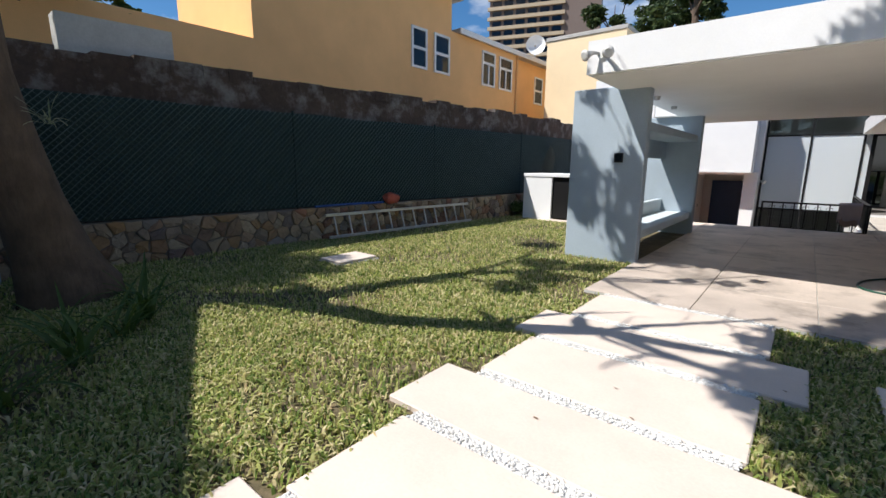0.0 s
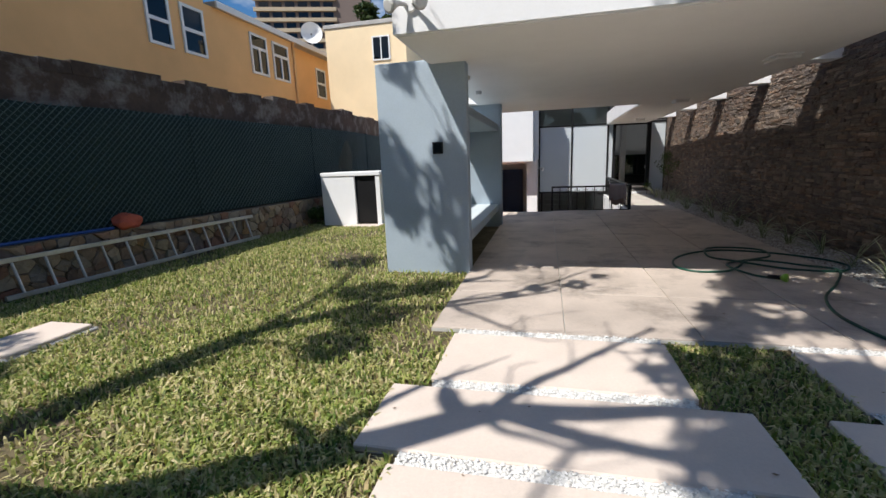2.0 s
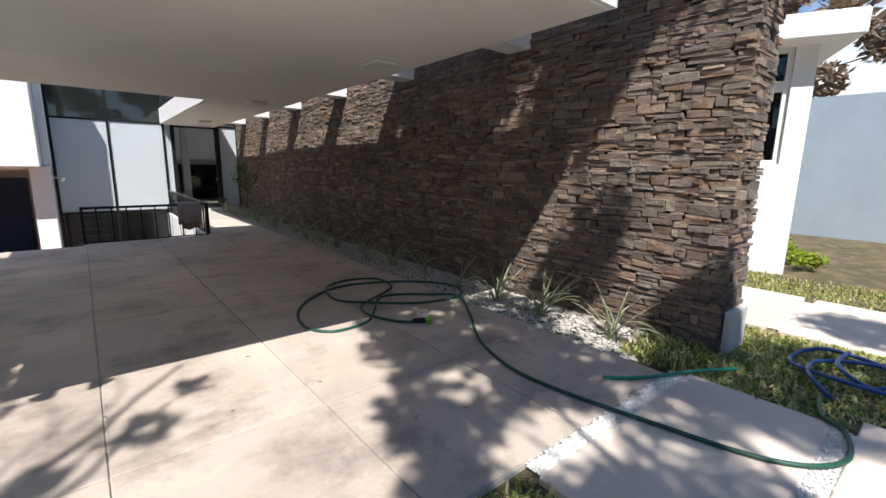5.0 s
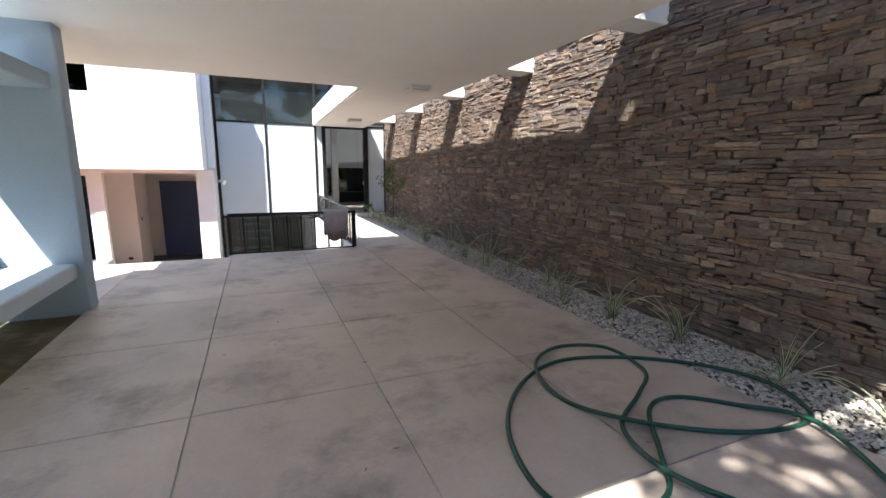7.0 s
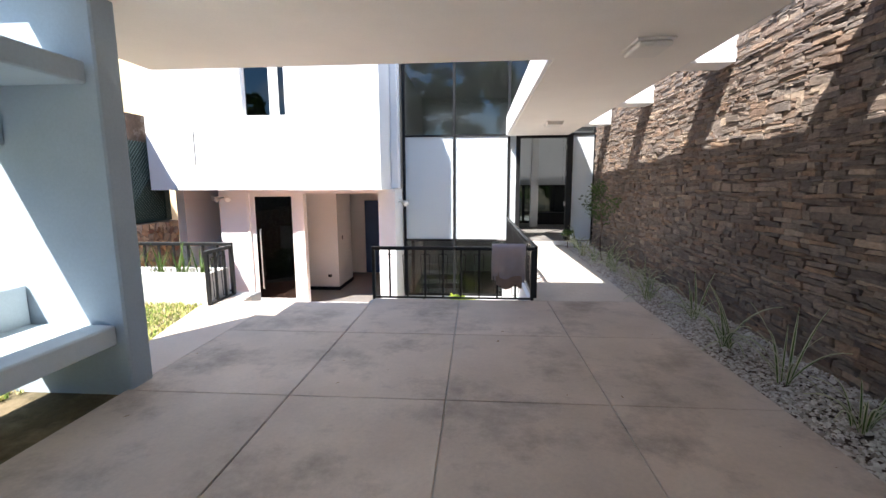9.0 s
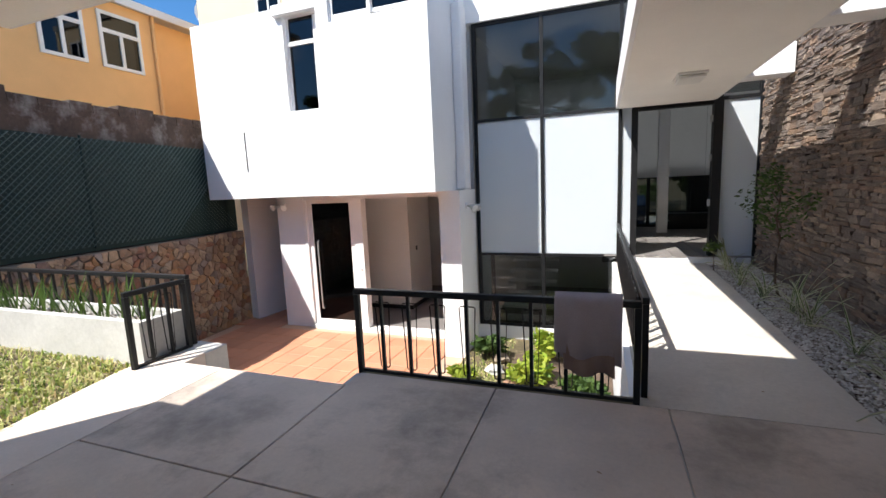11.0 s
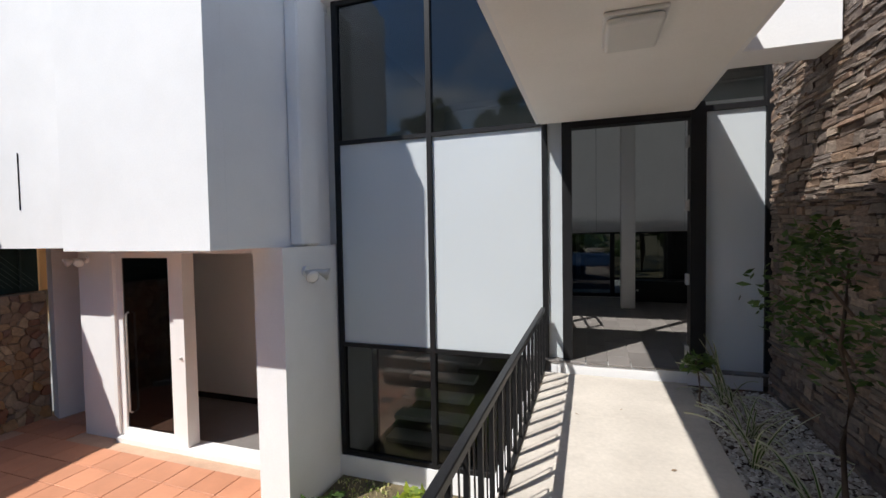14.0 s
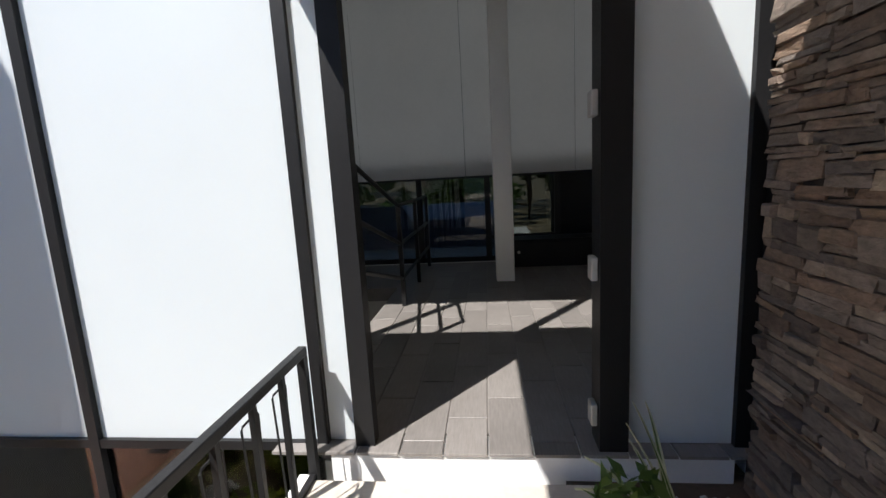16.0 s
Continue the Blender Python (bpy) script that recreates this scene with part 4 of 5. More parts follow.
def leaf_cloud(name, clumps, count, size, material, parent, seed, flat=0.5):
    """Many small leaves gathered round the clumps (x, y, z, radius)."""
    r = np.random.RandomState(seed)
    c = np.array(clumps, float)
    w = c[:, 3] ** 2
    pick = r.choice(len(c), count, p=w / w.sum())
    d = r.normal(size=(count, 3))
    d /= np.linalg.norm(d, axis=1)[:, None]
    pos = c[pick, :3] + d * (c[pick, 3] * r.uniform(0.25, 1.0, count) ** 0.6)[:, None] * np.array((1, 1, 0.75))
    a = r.normal(size=(count, 3))
    a[:, 2] *= flat
    a /= np.linalg.norm(a, axis=1)[:, None]
    b = np.cross(a, r.normal(size=(count, 3)))
    b /= np.linalg.norm(b, axis=1)[:, None]
    s = (size * r.uniform(0.6, 1.3, count))[:, None]
    v = np.stack([pos - a * s, pos + b * s * 0.38 + a * s * 0.1, pos + a * s, pos - b * s * 0.38 + a * s * 0.1], 1).reshape(-1, 3)
    me = bpy.data.meshes.new(name)
    me.from_pydata(v.tolist(), [], np.arange(count * 4).reshape(-1, 4).tolist())
    me.materials.append(material)
    return part(name, me, material, parent)


def limb(bm, a, b, r0, r1, seed, bend=0.12, n=6):
    r = random.Random(seed)
    a, b = Vector(a), Vector(b)
    L = (b - a).length
    off = Vector((r.uniform(-1, 1), r.uniform(-1, 1), r.uniform(-0.5, 1))) * bend * L
    pts = [a.lerp(b, i / n) + off * math.sin(math.pi * i / n) + Vector((r.uniform(-1, 1), r.uniform(-1, 1), r.uniform(-1, 1))) * 0.02 * L * (0 < i < n) for i in range(n + 1)]
    tube(bm, pts, [r0 + (r1 - r0) * i / n for i in range(n + 1)], 9)
    return pts


# shade tree beside the gate: a leaning trunk, limbs that reach over lawn and drive
tree = thing("shade_tree", "old leaning tree with rough dark bark over the lawn", "tree", at=(0, 0, 0))
bm = bmesh.new()
tube(bm, [(-5.42, 0.42, -0.1), (-5.40, 0.40, 0.1), (-5.38, 0.33, 0.5), (-5.36, 0.22, 1.0), (-5.33, 0.08, 1.6), (-5.30, 0.0, 2.2), (-5.22, -0.02, 3.0), (-5.1, 0.0, 3.6)], [0.46, 0.40, 0.34, 0.3, 0.26, 0.25, 0.24, 0.2], 18)
for v in bm.verts:
    v.co += Vector((v.co.x + 5.35, v.co.y - 0.2, 0)) * 0.35 * noise.noise((v.co.x * 2.2, v.co.y * 2.2, v.co.z * 0.9))
part("trunk", bm, BARK, tree, smooth=True)
BOUGHS = (((-5.2, 0, 3.0), (-2.55, 0.75, 4.5), 0.19, 0.10), ((-2.55, 0.75, 4.5), (-0.6, 1.0, 5.4), 0.09, 0.03), ((-2.55, 0.75, 4.5), (-1.84, 1.58, 5.6), 0.05, 0.02),
         ((-5.15, 0, 3.4), (-4.9, 1.4, 5.0), 0.18, 0.11), ((-4.9, 1.4, 5.0), (-3.7, 2.6, 6.4), 0.11, 0.05), ((-4.9, 1.4, 5.0), (-5.6, 3.2, 6.4), 0.06, 0.025),
         ((-5.1, 0, 3.5), (-6.6, -2.2, 5.6), 0.14, 0.07), ((-2.55, 0.75, 4.5), (-1.2, -0.6, 6.6), 0.055, 0.03), ((-1.2, -0.6, 6.6), (0.6, 1.6, 7.0), 0.035, 0.015), ((0.2, 1.1, 6.9), (2.2, 3.8, 6.8), 0.02, 0.01), ((-3.7, 2.6, 6.4), (-3.5, 3.8, 6.9), 0.025, 0.012),
         ((-1.2, -0.6, 6.6), (-1.0, 1.3, 6.0), 0.03, 0.012), ((-6.6, -2.2, 5.6), (-5.0, -4.6, 6.8), 0.06, 0.03), ((-0.6, 1.0, 5.4), (-0.1, 2.0, 5.5), 0.025, 0.012), ((-5.1, 0, 3.5), (-6.8, -1.0, 6.0), 0.1, 0.04))
BOUGHS = [[(x - 0.056 * (z - 1.5), y - 0.095 * (z - 1.5), z) for x, y, z in (a, b)] + [r0, r1] for a, b, r0, r1 in BOUGHS]
BOUGHS += [[(-4.6, 1.5, 5.4), (-3.79, 1.53, 5.6), 0.05, 0.035], [(-3.79, 1.53, 5.6), (-2.46, 2.61, 5.6), 0.032, 0.012], [(-3.79, 1.53, 5.6), (-3.06, 0.89, 5.6), 0.028, 0.012],
           [(-3.9, 1.6, 5.6), (-2.33, 3.11, 5.6), 0.04, 0.014], [(-3.3, 0.2, 5.2), (-2.8, -0.45, 5.6), 0.04, 0.02], [(-2.8, -0.45, 5.6), (-2.0, -0.35, 5.8), 0.025, 0.01], [(-2.8, -0.45, 5.6), (-3.1, -1.1, 5.9), 0.022, 0.01]]
for i, (a, b, r0, r1) in enumerate(BOUGHS):
    bm = bmesh.new()
    limb(bm, a, b, r0, r1, 30 + i)
    part("limb", bm, BARK, tree, smooth=True)
bm = bmesh.new()
rr = random.Random(5)
for i, (a, b, r0, r1) in enumerate(BOUGHS):
    a, b = Vector(a), Vector(b)
    for k in range(4):
        p = a.lerp(b, rr.uniform(0.35, 1.0))
        limb(bm, p, p + Vector((rr.uniform(-0.3, 0.9), rr.uniform(-0.2, 1.0), rr.uniform(-0.1, 0.5))) * rr.uniform(0.6, 1.2), r1 * 0.55, 0.005, 200 + i * 9 + k, 0.2, 5)
part("twigs", bm, BARK, tree)
CL = [(-7.0, -1.2, 6.1, 0.5), (-5.7, 3.4, 6.5, 0.4), (-3.2, -4.6, 7.0, 1.2), (-4.4, -4.0, 6.6, 0.9), (-8.0, -1.8, 6.4, 0.9), (-1.75, 0.15, 6.4, 0.5), (-1.3, 0.4, 6.5, 0.42), (-1.5, 0.75, 6.3, 0.4), (-2.0, -0.4, 6.4, 0.4),
      (-4.5, 1.3, 6.4, 0.36), (-4.9, 2.0, 6.5, 0.36), (-4.3, 2.2, 6.6, 0.3), (-4.6, 0.6, 6.5, 0.3)]
for i in range(74):
    y = rr.uniform(-2.2, 4.1)
    CL.append((rr.uniform(-1.7 + 0.2 * max(y, 0), 2.6), y, rr.uniform(5.9, 7.2), rr.uniform(0.32, 0.6)))
for i in range(16):
    CL.append((rr.uniform(-10.5, -7.3), rr.uniform(-5.5, -0.3), rr.uniform(4.6, 7.2), rr.uniform(0.6, 1.0)))
for i in range(9):
    CL.append((rr.uniform(-4.6, -3.0), rr.uniform(2.7, 4.2), rr.uniform(6.0, 7.2), rr.uniform(0.22, 0.36)))
CL = [(x - 0.056 * z, y - 0.095 * z, z, q) for x, y, z, q in CL]
gaps = random.Random(11)
OPEN = []                                  # the crown is thin towards the carport
for x, y, z, q in CL:
    sx, sy = x + 0.456 * z, y + 0.61 * z
    if sy > 4.1 and x > -3 and (sx - 0.25 < 0.42 + 0.78 * (sy - 4.6) or gaps.random() < (0.93 if sx > 2.7 else 0.1)):
        continue
    if sy <= 4.1 and sx > 1.6 and gaps.random() < 0.38:
        continue
    OPEN.append((x, y, z, q))
for i in range(40):                        # the part of the crown that shades the stone wall
    yw, zw, z = rr.uniform(5.3, 8.3), rr.uniform(1.9, 4.1), rr.uniform(6.0, 7.0)
    OPEN.append((3.46 - 0.45 * (z - zw), yw - 0.6 * (z - zw), z, rr.uniform(0.26, 0.42)))
for i in range(9):
    yw, zw, z = rr.uniform(4.2, 5.7), rr.uniform(0.0, 3.8), rr.uniform(5.8, 7.0)
    OPEN.append((3.46 - 0.45 * (z - zw), yw - 0.6 * (z - zw), z, rr.uniform(0.2, 0.36)))
for i in range(34):                        # and the carport's front edge
    yf, z = rr.uniform(4.5, 6.7), rr.uniform(5.9, 7.0)
    xf = rr.uniform(0.75 + 0.5 * (yf - 4.5), 2.75)
    OPEN.append((xf - 0.45 * z, yf - 0.6 * z, z, rr.uniform(0.15, 0.27)))
for i in range(14):                        # leaves along the bough over the drive
    u, z = rr.random(), rr.uniform(5.5, 6.2)
    OPEN.append((-0.3 + 1.2 * u + rr.uniform(0.0, 0.5) - 0.45 * z, 3.4 + 1.4 * u - 0.6 * z, z, rr.uniform(0.12, 0.24)))
for xf, yf, q in ((-0.5, 5.55, 0.13), (-0.1, 5.75, 0.15), (-0.75, 5.3, 0.1), (0.2, 6.1, 0.12)):
    OPEN.append((xf - 0.45 * 5.6, yf - 0.6 * 5.6, 5.6, q))
leaf_cloud("crown", OPEN, int(44000 * len(OPEN) / len(CL)), 0.08, FOLIAGE, tree, 4)
tuft("bromeliad", "pale air plant growing on the tree trunk", (-5.05, 0.4, 1.75), SPIDER, 14, "", 91, 0.7, 0.03, 1.0)


def far_tree(name, label, x, y, h, spread, material, seed, leaves=5000, size=0.3, conic=0.0, z0=0.0):
    """A tree in the distance: a tapered trunk, limbs, and a ragged crown with gaps."""
    r = random.Random(seed)
    t = thing(name, label, "tree", "distant trees", at=(x, y, z0))
    part("trunk", tube(bmesh.new(), [(0, 0, -0.1), (0.1, 0, h * 0.35), (0, 0.1, h * 0.7), (0, 0, h * 0.97)], [h * 0.024, h * 0.018, h * 0.01, 0.03], 9), BARK, t)
    clumps, bm = [], bmesh.new()
    for k in range(34):
        u = r.uniform(0.3, 1.0)
        w = spread * ((1 - u) * conic + (1 - conic) * math.sin(math.pi * min(0.95, 0.2 + 0.8 * (u - 0.25)))) + 0.15 * spread
        a = r.uniform(0, 6.283)
        q = (w * r.uniform(0.35, 1) * math.cos(a), w * r.uniform(0.35, 1) * math.sin(a), h * u)
        clumps.append((*q, spread * r.uniform(0.12, 0.26)))
        if k % 2:
            limb(bm, (0, 0, h * u * 0.88), q, h * 0.006, 0.02, seed * 50 + k, 0.1, 4)
    part("limbs", bm, BARK, t)
    leaf_cloud("crown", clumps, leaves, size, material, t, seed)
    return t


far_tree("pine_tree", "tall dark pine behind the house", -7.0, 36, 18.8, 3.6, PINE, 1, 9000, 0.26, 0.75)
far_tree("pine_tree", "broad dark pine behind the carport", -12.5, 52, 19.0, 6.0, PINE, 2, 9000, 0.32, 0.3)
far_tree("pine_tree", "broad dark pine behind the carport", -20.5, 58, 21.5, 6.0, PINE, 6, 9000, 0.34, 0.3)
far_tree("garden_tree", "leafy tree behind the boundary wall", -13.0, 1.2, 6.6, 2.4, FOLIAGE, 3, 6000, 0.16)
far_tree("pine_tree", "dark pine behind the guest house", 22, 16, 11, 4.5, PINE, 4, 8000, 0.24, 0.4)
far_tree("dry_tree", "tree with dry brown foliage beyond the guest house", 20, 9.5, 8, 3.4, DRYLEAF, 5, 7000, 0.2)
for i, (x, y, h, s) in enumerate(((-9, -13, 11, 4.5), (-1, -15, 13, 5.5), (7, -14, 12, 5), (16, -6, 12, 5))):
    far_tree("street_tree", "leafy street tree beyond the garden wall", x, y, h, s, FOLIAGE, 20 + i, 4500, 0.3)
for i, (x, y, h, s) in enumerate(((0.5, 29, 4.2, 2.0), (3.6, 28.5, 4.6, 2.2), (6.5, 30, 5, 2.4), (-2.5, 31, 5.2, 2.4), (2.0, 33, 6, 3.0))):
    far_tree("back_garden_tree", "sunlit leafy tree in the back garden", x, y, h, s, FOLIAGE, 60 + i, 5000, 0.12, z0=-0.9)

# small tree in the bed by the door
sap = thing("sapling", "young thin-stemmed tree with fine dark leaves", "tree", at=(-0.10, -0.26, 0))
bm = bmesh.new()
limb(bm, (3.28, 15.62, -0.05), (3.26, 15.7, 1.2), 0.014, 0.008, 3, 0.04)
part("trunk", bm, BARK, sap, smooth=True)
bm = bmesh.new()
cl = []
for k, (a, b) in enumerate((((3.27, 15.66, 0.72), (3.05, 15.95, 1.02)), ((3.27, 15.66, 0.8), (3.3, 15.2, 1.05)), ((3.27, 15.68, 0.95), (3.12, 15.75, 1.22)), ((3.26, 15.7, 1.1), (3.3, 16.1, 1.3)), ((3.27, 15.66, 0.6), (3.2, 16.0, 0.84)))):
    bm = bmesh.new()
    pts = limb(bm, a, b, 0.008, 0.003, 70 + k, 0.1, 5)
    part("branch", bm, BARK, sap)
    cl += [(*p, 0.17) for p in pts[2:]]
leaf_cloud("leaves", cl, 850, 0.03, FOLIAGE, sap, 8)
sap2 = thing("seedling", "small leafy seedling in white pebbles", "plant")
bm = bmesh.new()
limb(bm, (2.86, 16.75, -0.03), (2.83, 16.78, 0.33), 0.008, 0.005, 5)
part("stem", bm, BARK, sap2)
leaf_cloud("leaves", [(2.83, 16.78, 0.34, 0.1), (2.76, 16.7, 0.3, 0.07), (2.9, 16.83, 0.32, 0.07)], 80, 0.04, STRAP, sap2, 9)

# sunken bed below the walkway
bed = structure("sunken_lawn", cube(-0.68, 1.549, 12.63, 17.35, -1.562, -1.45), LAWN, "sunken lawn strip with planted bed", "lawn")
structure("bed_earth", cube(0.12, 1.548, 12.64, 16.6, -1.449, -1.425), SOIL, "bare brown earth of the planted bed", "soil")
rr = random.Random(17)
for i, (x, y, s, m) in enumerate(((0.55, 13.6, 0.3, LIME), (1.05, 14.4, 0.3, FOLIAGE), (0.2, 14.5, 0.25, FOLIAGE), (1.2, 15.2, 0.3, FOLIAGE), (0.45, 15.6, 0.28, LIME), (-0.3, 16.4, 0.28, FOLIAGE), (0.7, 16.5, 0.3, LIME), (1.25, 13.2, 0.26, LIME), (-0.4, 15.4, 0.16, LIME))):
    b = thing("bed_shrub", "yellow-green leafy shrub in the sunken bed" if m is LIME else "dark green leafy shrub in the sunken bed", "shrub", "sunken bed shrubs", at=(x, y, -1.46))
    s *= 1.2 if m is LIME else 1.0
    part("stems", tube(bmesh.new(), [(0, 0, 0), (0.02, 0.01, s * 0.9)], 0.012, 6), BARK, b)
    leaf_cloud("leaves", [(rr.uniform(-s, s) * 0.5, rr.uniform(-s, s) * 0.5, s * rr.uniform(0.5, 1.2), s * 0.55) for k in range(6)], 520, 0.07, m, b, 100 + i)
pb = structure("patio_bed", prism(bmesh.new(), [(fence_x(15.3), 15.3), (fence_x(12.65), 12.65), (-3.95, 12.65), (-4.4, 14.4), (-5.9, 15.6)], -1.55, -1.46), SOIL, "dark soil bed at the foot of the stone wall", "bed")
part("kerb", prism(bmesh.new(), [(-4.4, 14.4), (-4.33, 14.46), (-5.88, 15.7), (-5.92, 15.62)], -1.55, -1.42), CEMENT, pb, "pale cement bed edging")
for i, (x, y, s) in enumerate(((-5.2, 13.2, 0.5), (-5.1, 14.0, 0.42), (-3.2, 12.95, 0.3), (-5.35, 14.5, 0.4), (-4.6, 13.7, 0.3), (-4.6, 13.1, 0.4))):
    b = thing("patio_shrub", "dark green shrub at the foot of the stone wall", "shrub", "patio shrubs", at=(x, y, -1.48))
    part("stems", tube(bmesh.new(), [(0, 0, 0), (0.02, 0.01, s)], 0.014, 6), BARK, b)
    leaf_cloud("leaves", [(rr.uniform(-s, s) * 0.6, rr.uniform(-s, s) * 0.6, s * rr.uniform(0.4, 1.3), s * 0.6) for k in range(6)], 600, 0.05, FOLIAGE, b, 120 + i)
hb = thing("hedge_shrub", "dark clipped shrub beside the garden cabinet", "shrub", at=(-5.75, 10.7, -0.04))
part("stems", tube(bmesh.new(), [(0, 0, 0), (0.02, 0.01, 0.35)], 0.02, 6), BARK, hb)
leaf_cloud("leaves", [(rr.uniform(-0.15, 0.2), rr.uniform(-0.4, 0.4), rr.uniform(0.15, 0.42), 0.2) for k in range(8)], 1500, 0.035, FOLIAGE, hb, 130)
for i in range(7):
    b = thing("border_plant", "yellow-green border plant below the guest house", "plant", "guest house border", at=(7.75 + 0.38 * i, 4.58 + 0.17 * i, -0.04))
    part("stems", tube(bmesh.new(), [(0, 0, 0), (0, 0, 0.15)], 0.012, 6), BARK, b)
    leaf_cloud("leaves", [(rr.uniform(-0.15, 0.15), rr.uniform(-0.15, 0.15), rr.uniform(0.08, 0.2), 0.14) for k in range(4)], 240, 0.05, LIME, b, 140 + i)
rr = random.Random(23)
for i in range(9):
    bm = bmesh.new()
    bmesh.ops.create_icosphere(bm, subdivisions=2, radius=0.13)
    for v in bm.verts:
        v.co = v.co * (1 + 0.75 * noise.noise(v.co * 12 + Vector((i * 3.7, 0, 0))))
        v.co.z *= 0.65
    o = solid("bed_rock", bm, CEMENT if i % 2 else RUBBLE, "pale rough rock edging the sunken bed", "rock", "bed edging rocks")
    o.location = (-0.05 + rr.uniform(-0.05, 0.05) + (0.3 if i % 3 == 0 else 0), 12.95 + 0.42 * i, -1.42)

# ---- hoses ----
def spline(pts, n=9):
    """A smooth line through the points."""
    p = [Vector(q) for q in pts]
    out = []
    for i in range(len(p) - 1):
        a, b, c, d = p[max(i - 1, 0)], p[i], p[i + 1], p[min(i + 2, len(p) - 1)]
        for k in range(n):
            t = k / n
            out.append(0.5 * ((2 * b) + (c - a) * t + (2 * a - 5 * b + 4 * c - d) * t * t + (3 * b - a - 3 * c + d) * t ** 3))
    return out + [p[-1]]


def hose(name, label, flat, r, material, z=0.0):
    h = thing(name, label, "hose")
    pts = spline([(x, y, z + r + (0.0 if len(q) == 0 else q[0])) for x, y, *q in flat])
    part("tube", tube(bmesh.new(), pts, r, 10), material, h, smooth=True)
    return h


hs = hose("garden_hose", "dark green rubber hose looped on the concrete", [(1.97, 6.14), (1.82, 6.28), (1.68, 6.52, 0.026), (1.80, 6.85), (2.14, 7.06), (2.41, 7.27), (2.45, 7.66), (2.12, 7.80), (1.76, 7.56, 0.026), (1.68, 7.18), (1.86, 6.82, 0.026), (2.30, 6.58), (2.68, 6.50), (2.88, 6.58), (3.0, 6.85), (2.88, 7.14), (2.50, 7.45), (2.0, 7.6), (1.56, 7.42), (1.24, 7.05), (1.13, 6.62), (1.28, 6.38), (1.60, 6.41, 0.0), (1.80, 6.62), (2.02, 6.88, 0.026), (2.30, 6.95), (2.55, 6.76), (2.72, 6.46, 0.026), (2.45, 5.98), (2.12, 5.52), (1.95, 5.06), (1.95, 4.66), (2.06, 4.1), (2.2, 3.6), (2.46, 3.38), (2.78, 3.42), (2.9, 3.54), (3.2, 3.6)], 0.0125, HOSE)
noz = thing("spray_nozzle", "lime green and black hose spray nozzle", "nozzle", at=(1.99, 6.11, 0.03), turn=-45)
part("grip", tube(bmesh.new(), [(-0.09, 0, -0.005), (-0.02, 0, 0.0), (0.03, 0, 0.005)], [0.017, 0.024, 0.022], 10), BLACK, noz, smooth=True)
part("head", tube(bmesh.new(), [(0.03, 0, 0.005), (0.06, 0, 0.01), (0.085, 0, 0.012)], [0.022, 0.042, 0.045], 14), LIMEPLASTIC, noz, "lime green spray head", smooth=True)
hose("short_hose", "bright green hose end lying on the paving", [(2.33, 4.56), (2.5, 4.42), (2.7, 4.32), (2.95, 4.2), (3.2, 4.05)], 0.012, HOSELIGHT)
hose("blue_hose", "tangled blue hose lying on the grass", [(3.2, 3.55), (3.5, 3.72, 0.02), (3.85, 3.7), (3.95, 3.4, 0.03), (3.6, 3.25), (3.4, 3.5, 0.05), (3.65, 3.85), (4.0, 3.75, 0.04), (4.1, 3.45), (3.8, 3.3, 0.05), (3.5, 3.4, 0.02), (3.7, 3.6, 0.05), (4.15, 3.6, 0.02)], 0.014, HOSEBLUE)


# ---- pieces: slabs, tiles, stones, pebbles, grass ----
for x0, x1 in zip(FX, FX[1:]):
    for y0, y1 in zip(FY, FY[1:]):
        part("slab", cube(x0 + 0.004, x1 - 0.004, y0 + 0.004, (12.3 if x0 < -1 and y1 > 12 else y1) - 0.004, -0.1, 0, bevel=0.003), CONCRETE, floor)

drive = structure("drive_bed", strip(bmesh.new(), ((-1.1, 0.42, -7, 4.33), (1.27, 2.85, -7, 4.33)), -0.015), WHITEPEBBLE, "driveway of cream paving slabs with white pebble joints", "driveway")
ROWY = [4.29, 3.43, 2.71, 1.86, 1.17, 0.33, -0.4, -1.25, -2.0, -2.85, -3.6, -4.45, -5.2, -6.0]
for i, (y1, y0) in enumerate(zip(ROWY, ROWY[1:])):
    wide = i % 2
    for x0, x1 in ((-1.35, 0.68) if wide else (-1.13, 0.45), (1.02, 3.05) if wide else (1.25, 2.88)):
        part("slab", cube(x0, x1, y0 + 0.05, y1 - 0.05, -0.12, -0.002, bevel=0.008), PALE, drive)
path = structure("path_bed", strip(bmesh.new(), ((4.5, 5.8, -3, 9),), -0.03), PEBBLE, "garden path of cream paving slabs", "path")
for i in range(13):
    part("slab", cube(4.4, 5.9, -3 + 0.9 * i, -2.2 + 0.9 * i, -0.12, -0.002, bevel=0.008), PALE, path)

TILEJOINT = surface("tile_joint", (0.5, 0.33, 0.23), 0.9, grain=40, blot=3, bump=0.2)
patio = structure("patio", cube(-6.4, -0.72, 12.63, 20.9, -1.561, -1.522), TILEJOINT, "terracotta tiled patio with pale joints", "floor")
tile = mesh(cube(-0.196, 0.196, -0.196, 0.196, -0.03, 0, bevel=0.005), "tile", TERRA)
for i in range(15):
    for j in range(20):
        x, y = -6.48 + 0.4 * i, 12.85 + 0.4 * j
        if -0.9 > x and not (x > -1.96 and y < 14.6) and x > fence_x(min(y, 17.6)) + 0.1 and not (y > 17.2 and x > -5.2) and not (y > 17.6 and x < -5.75):
            o = part("tile", tile, TERRA, patio)
            o.location = (x, y, -1.5)
drain = thing("floor_drain", "dark square drain grate in the patio", "drain", at=(-1.25, 15.15, -1.499))
part("grate", cube(-0.12, 0.12, -0.1, 0.1, 0, 0.008), BLACK, drain)

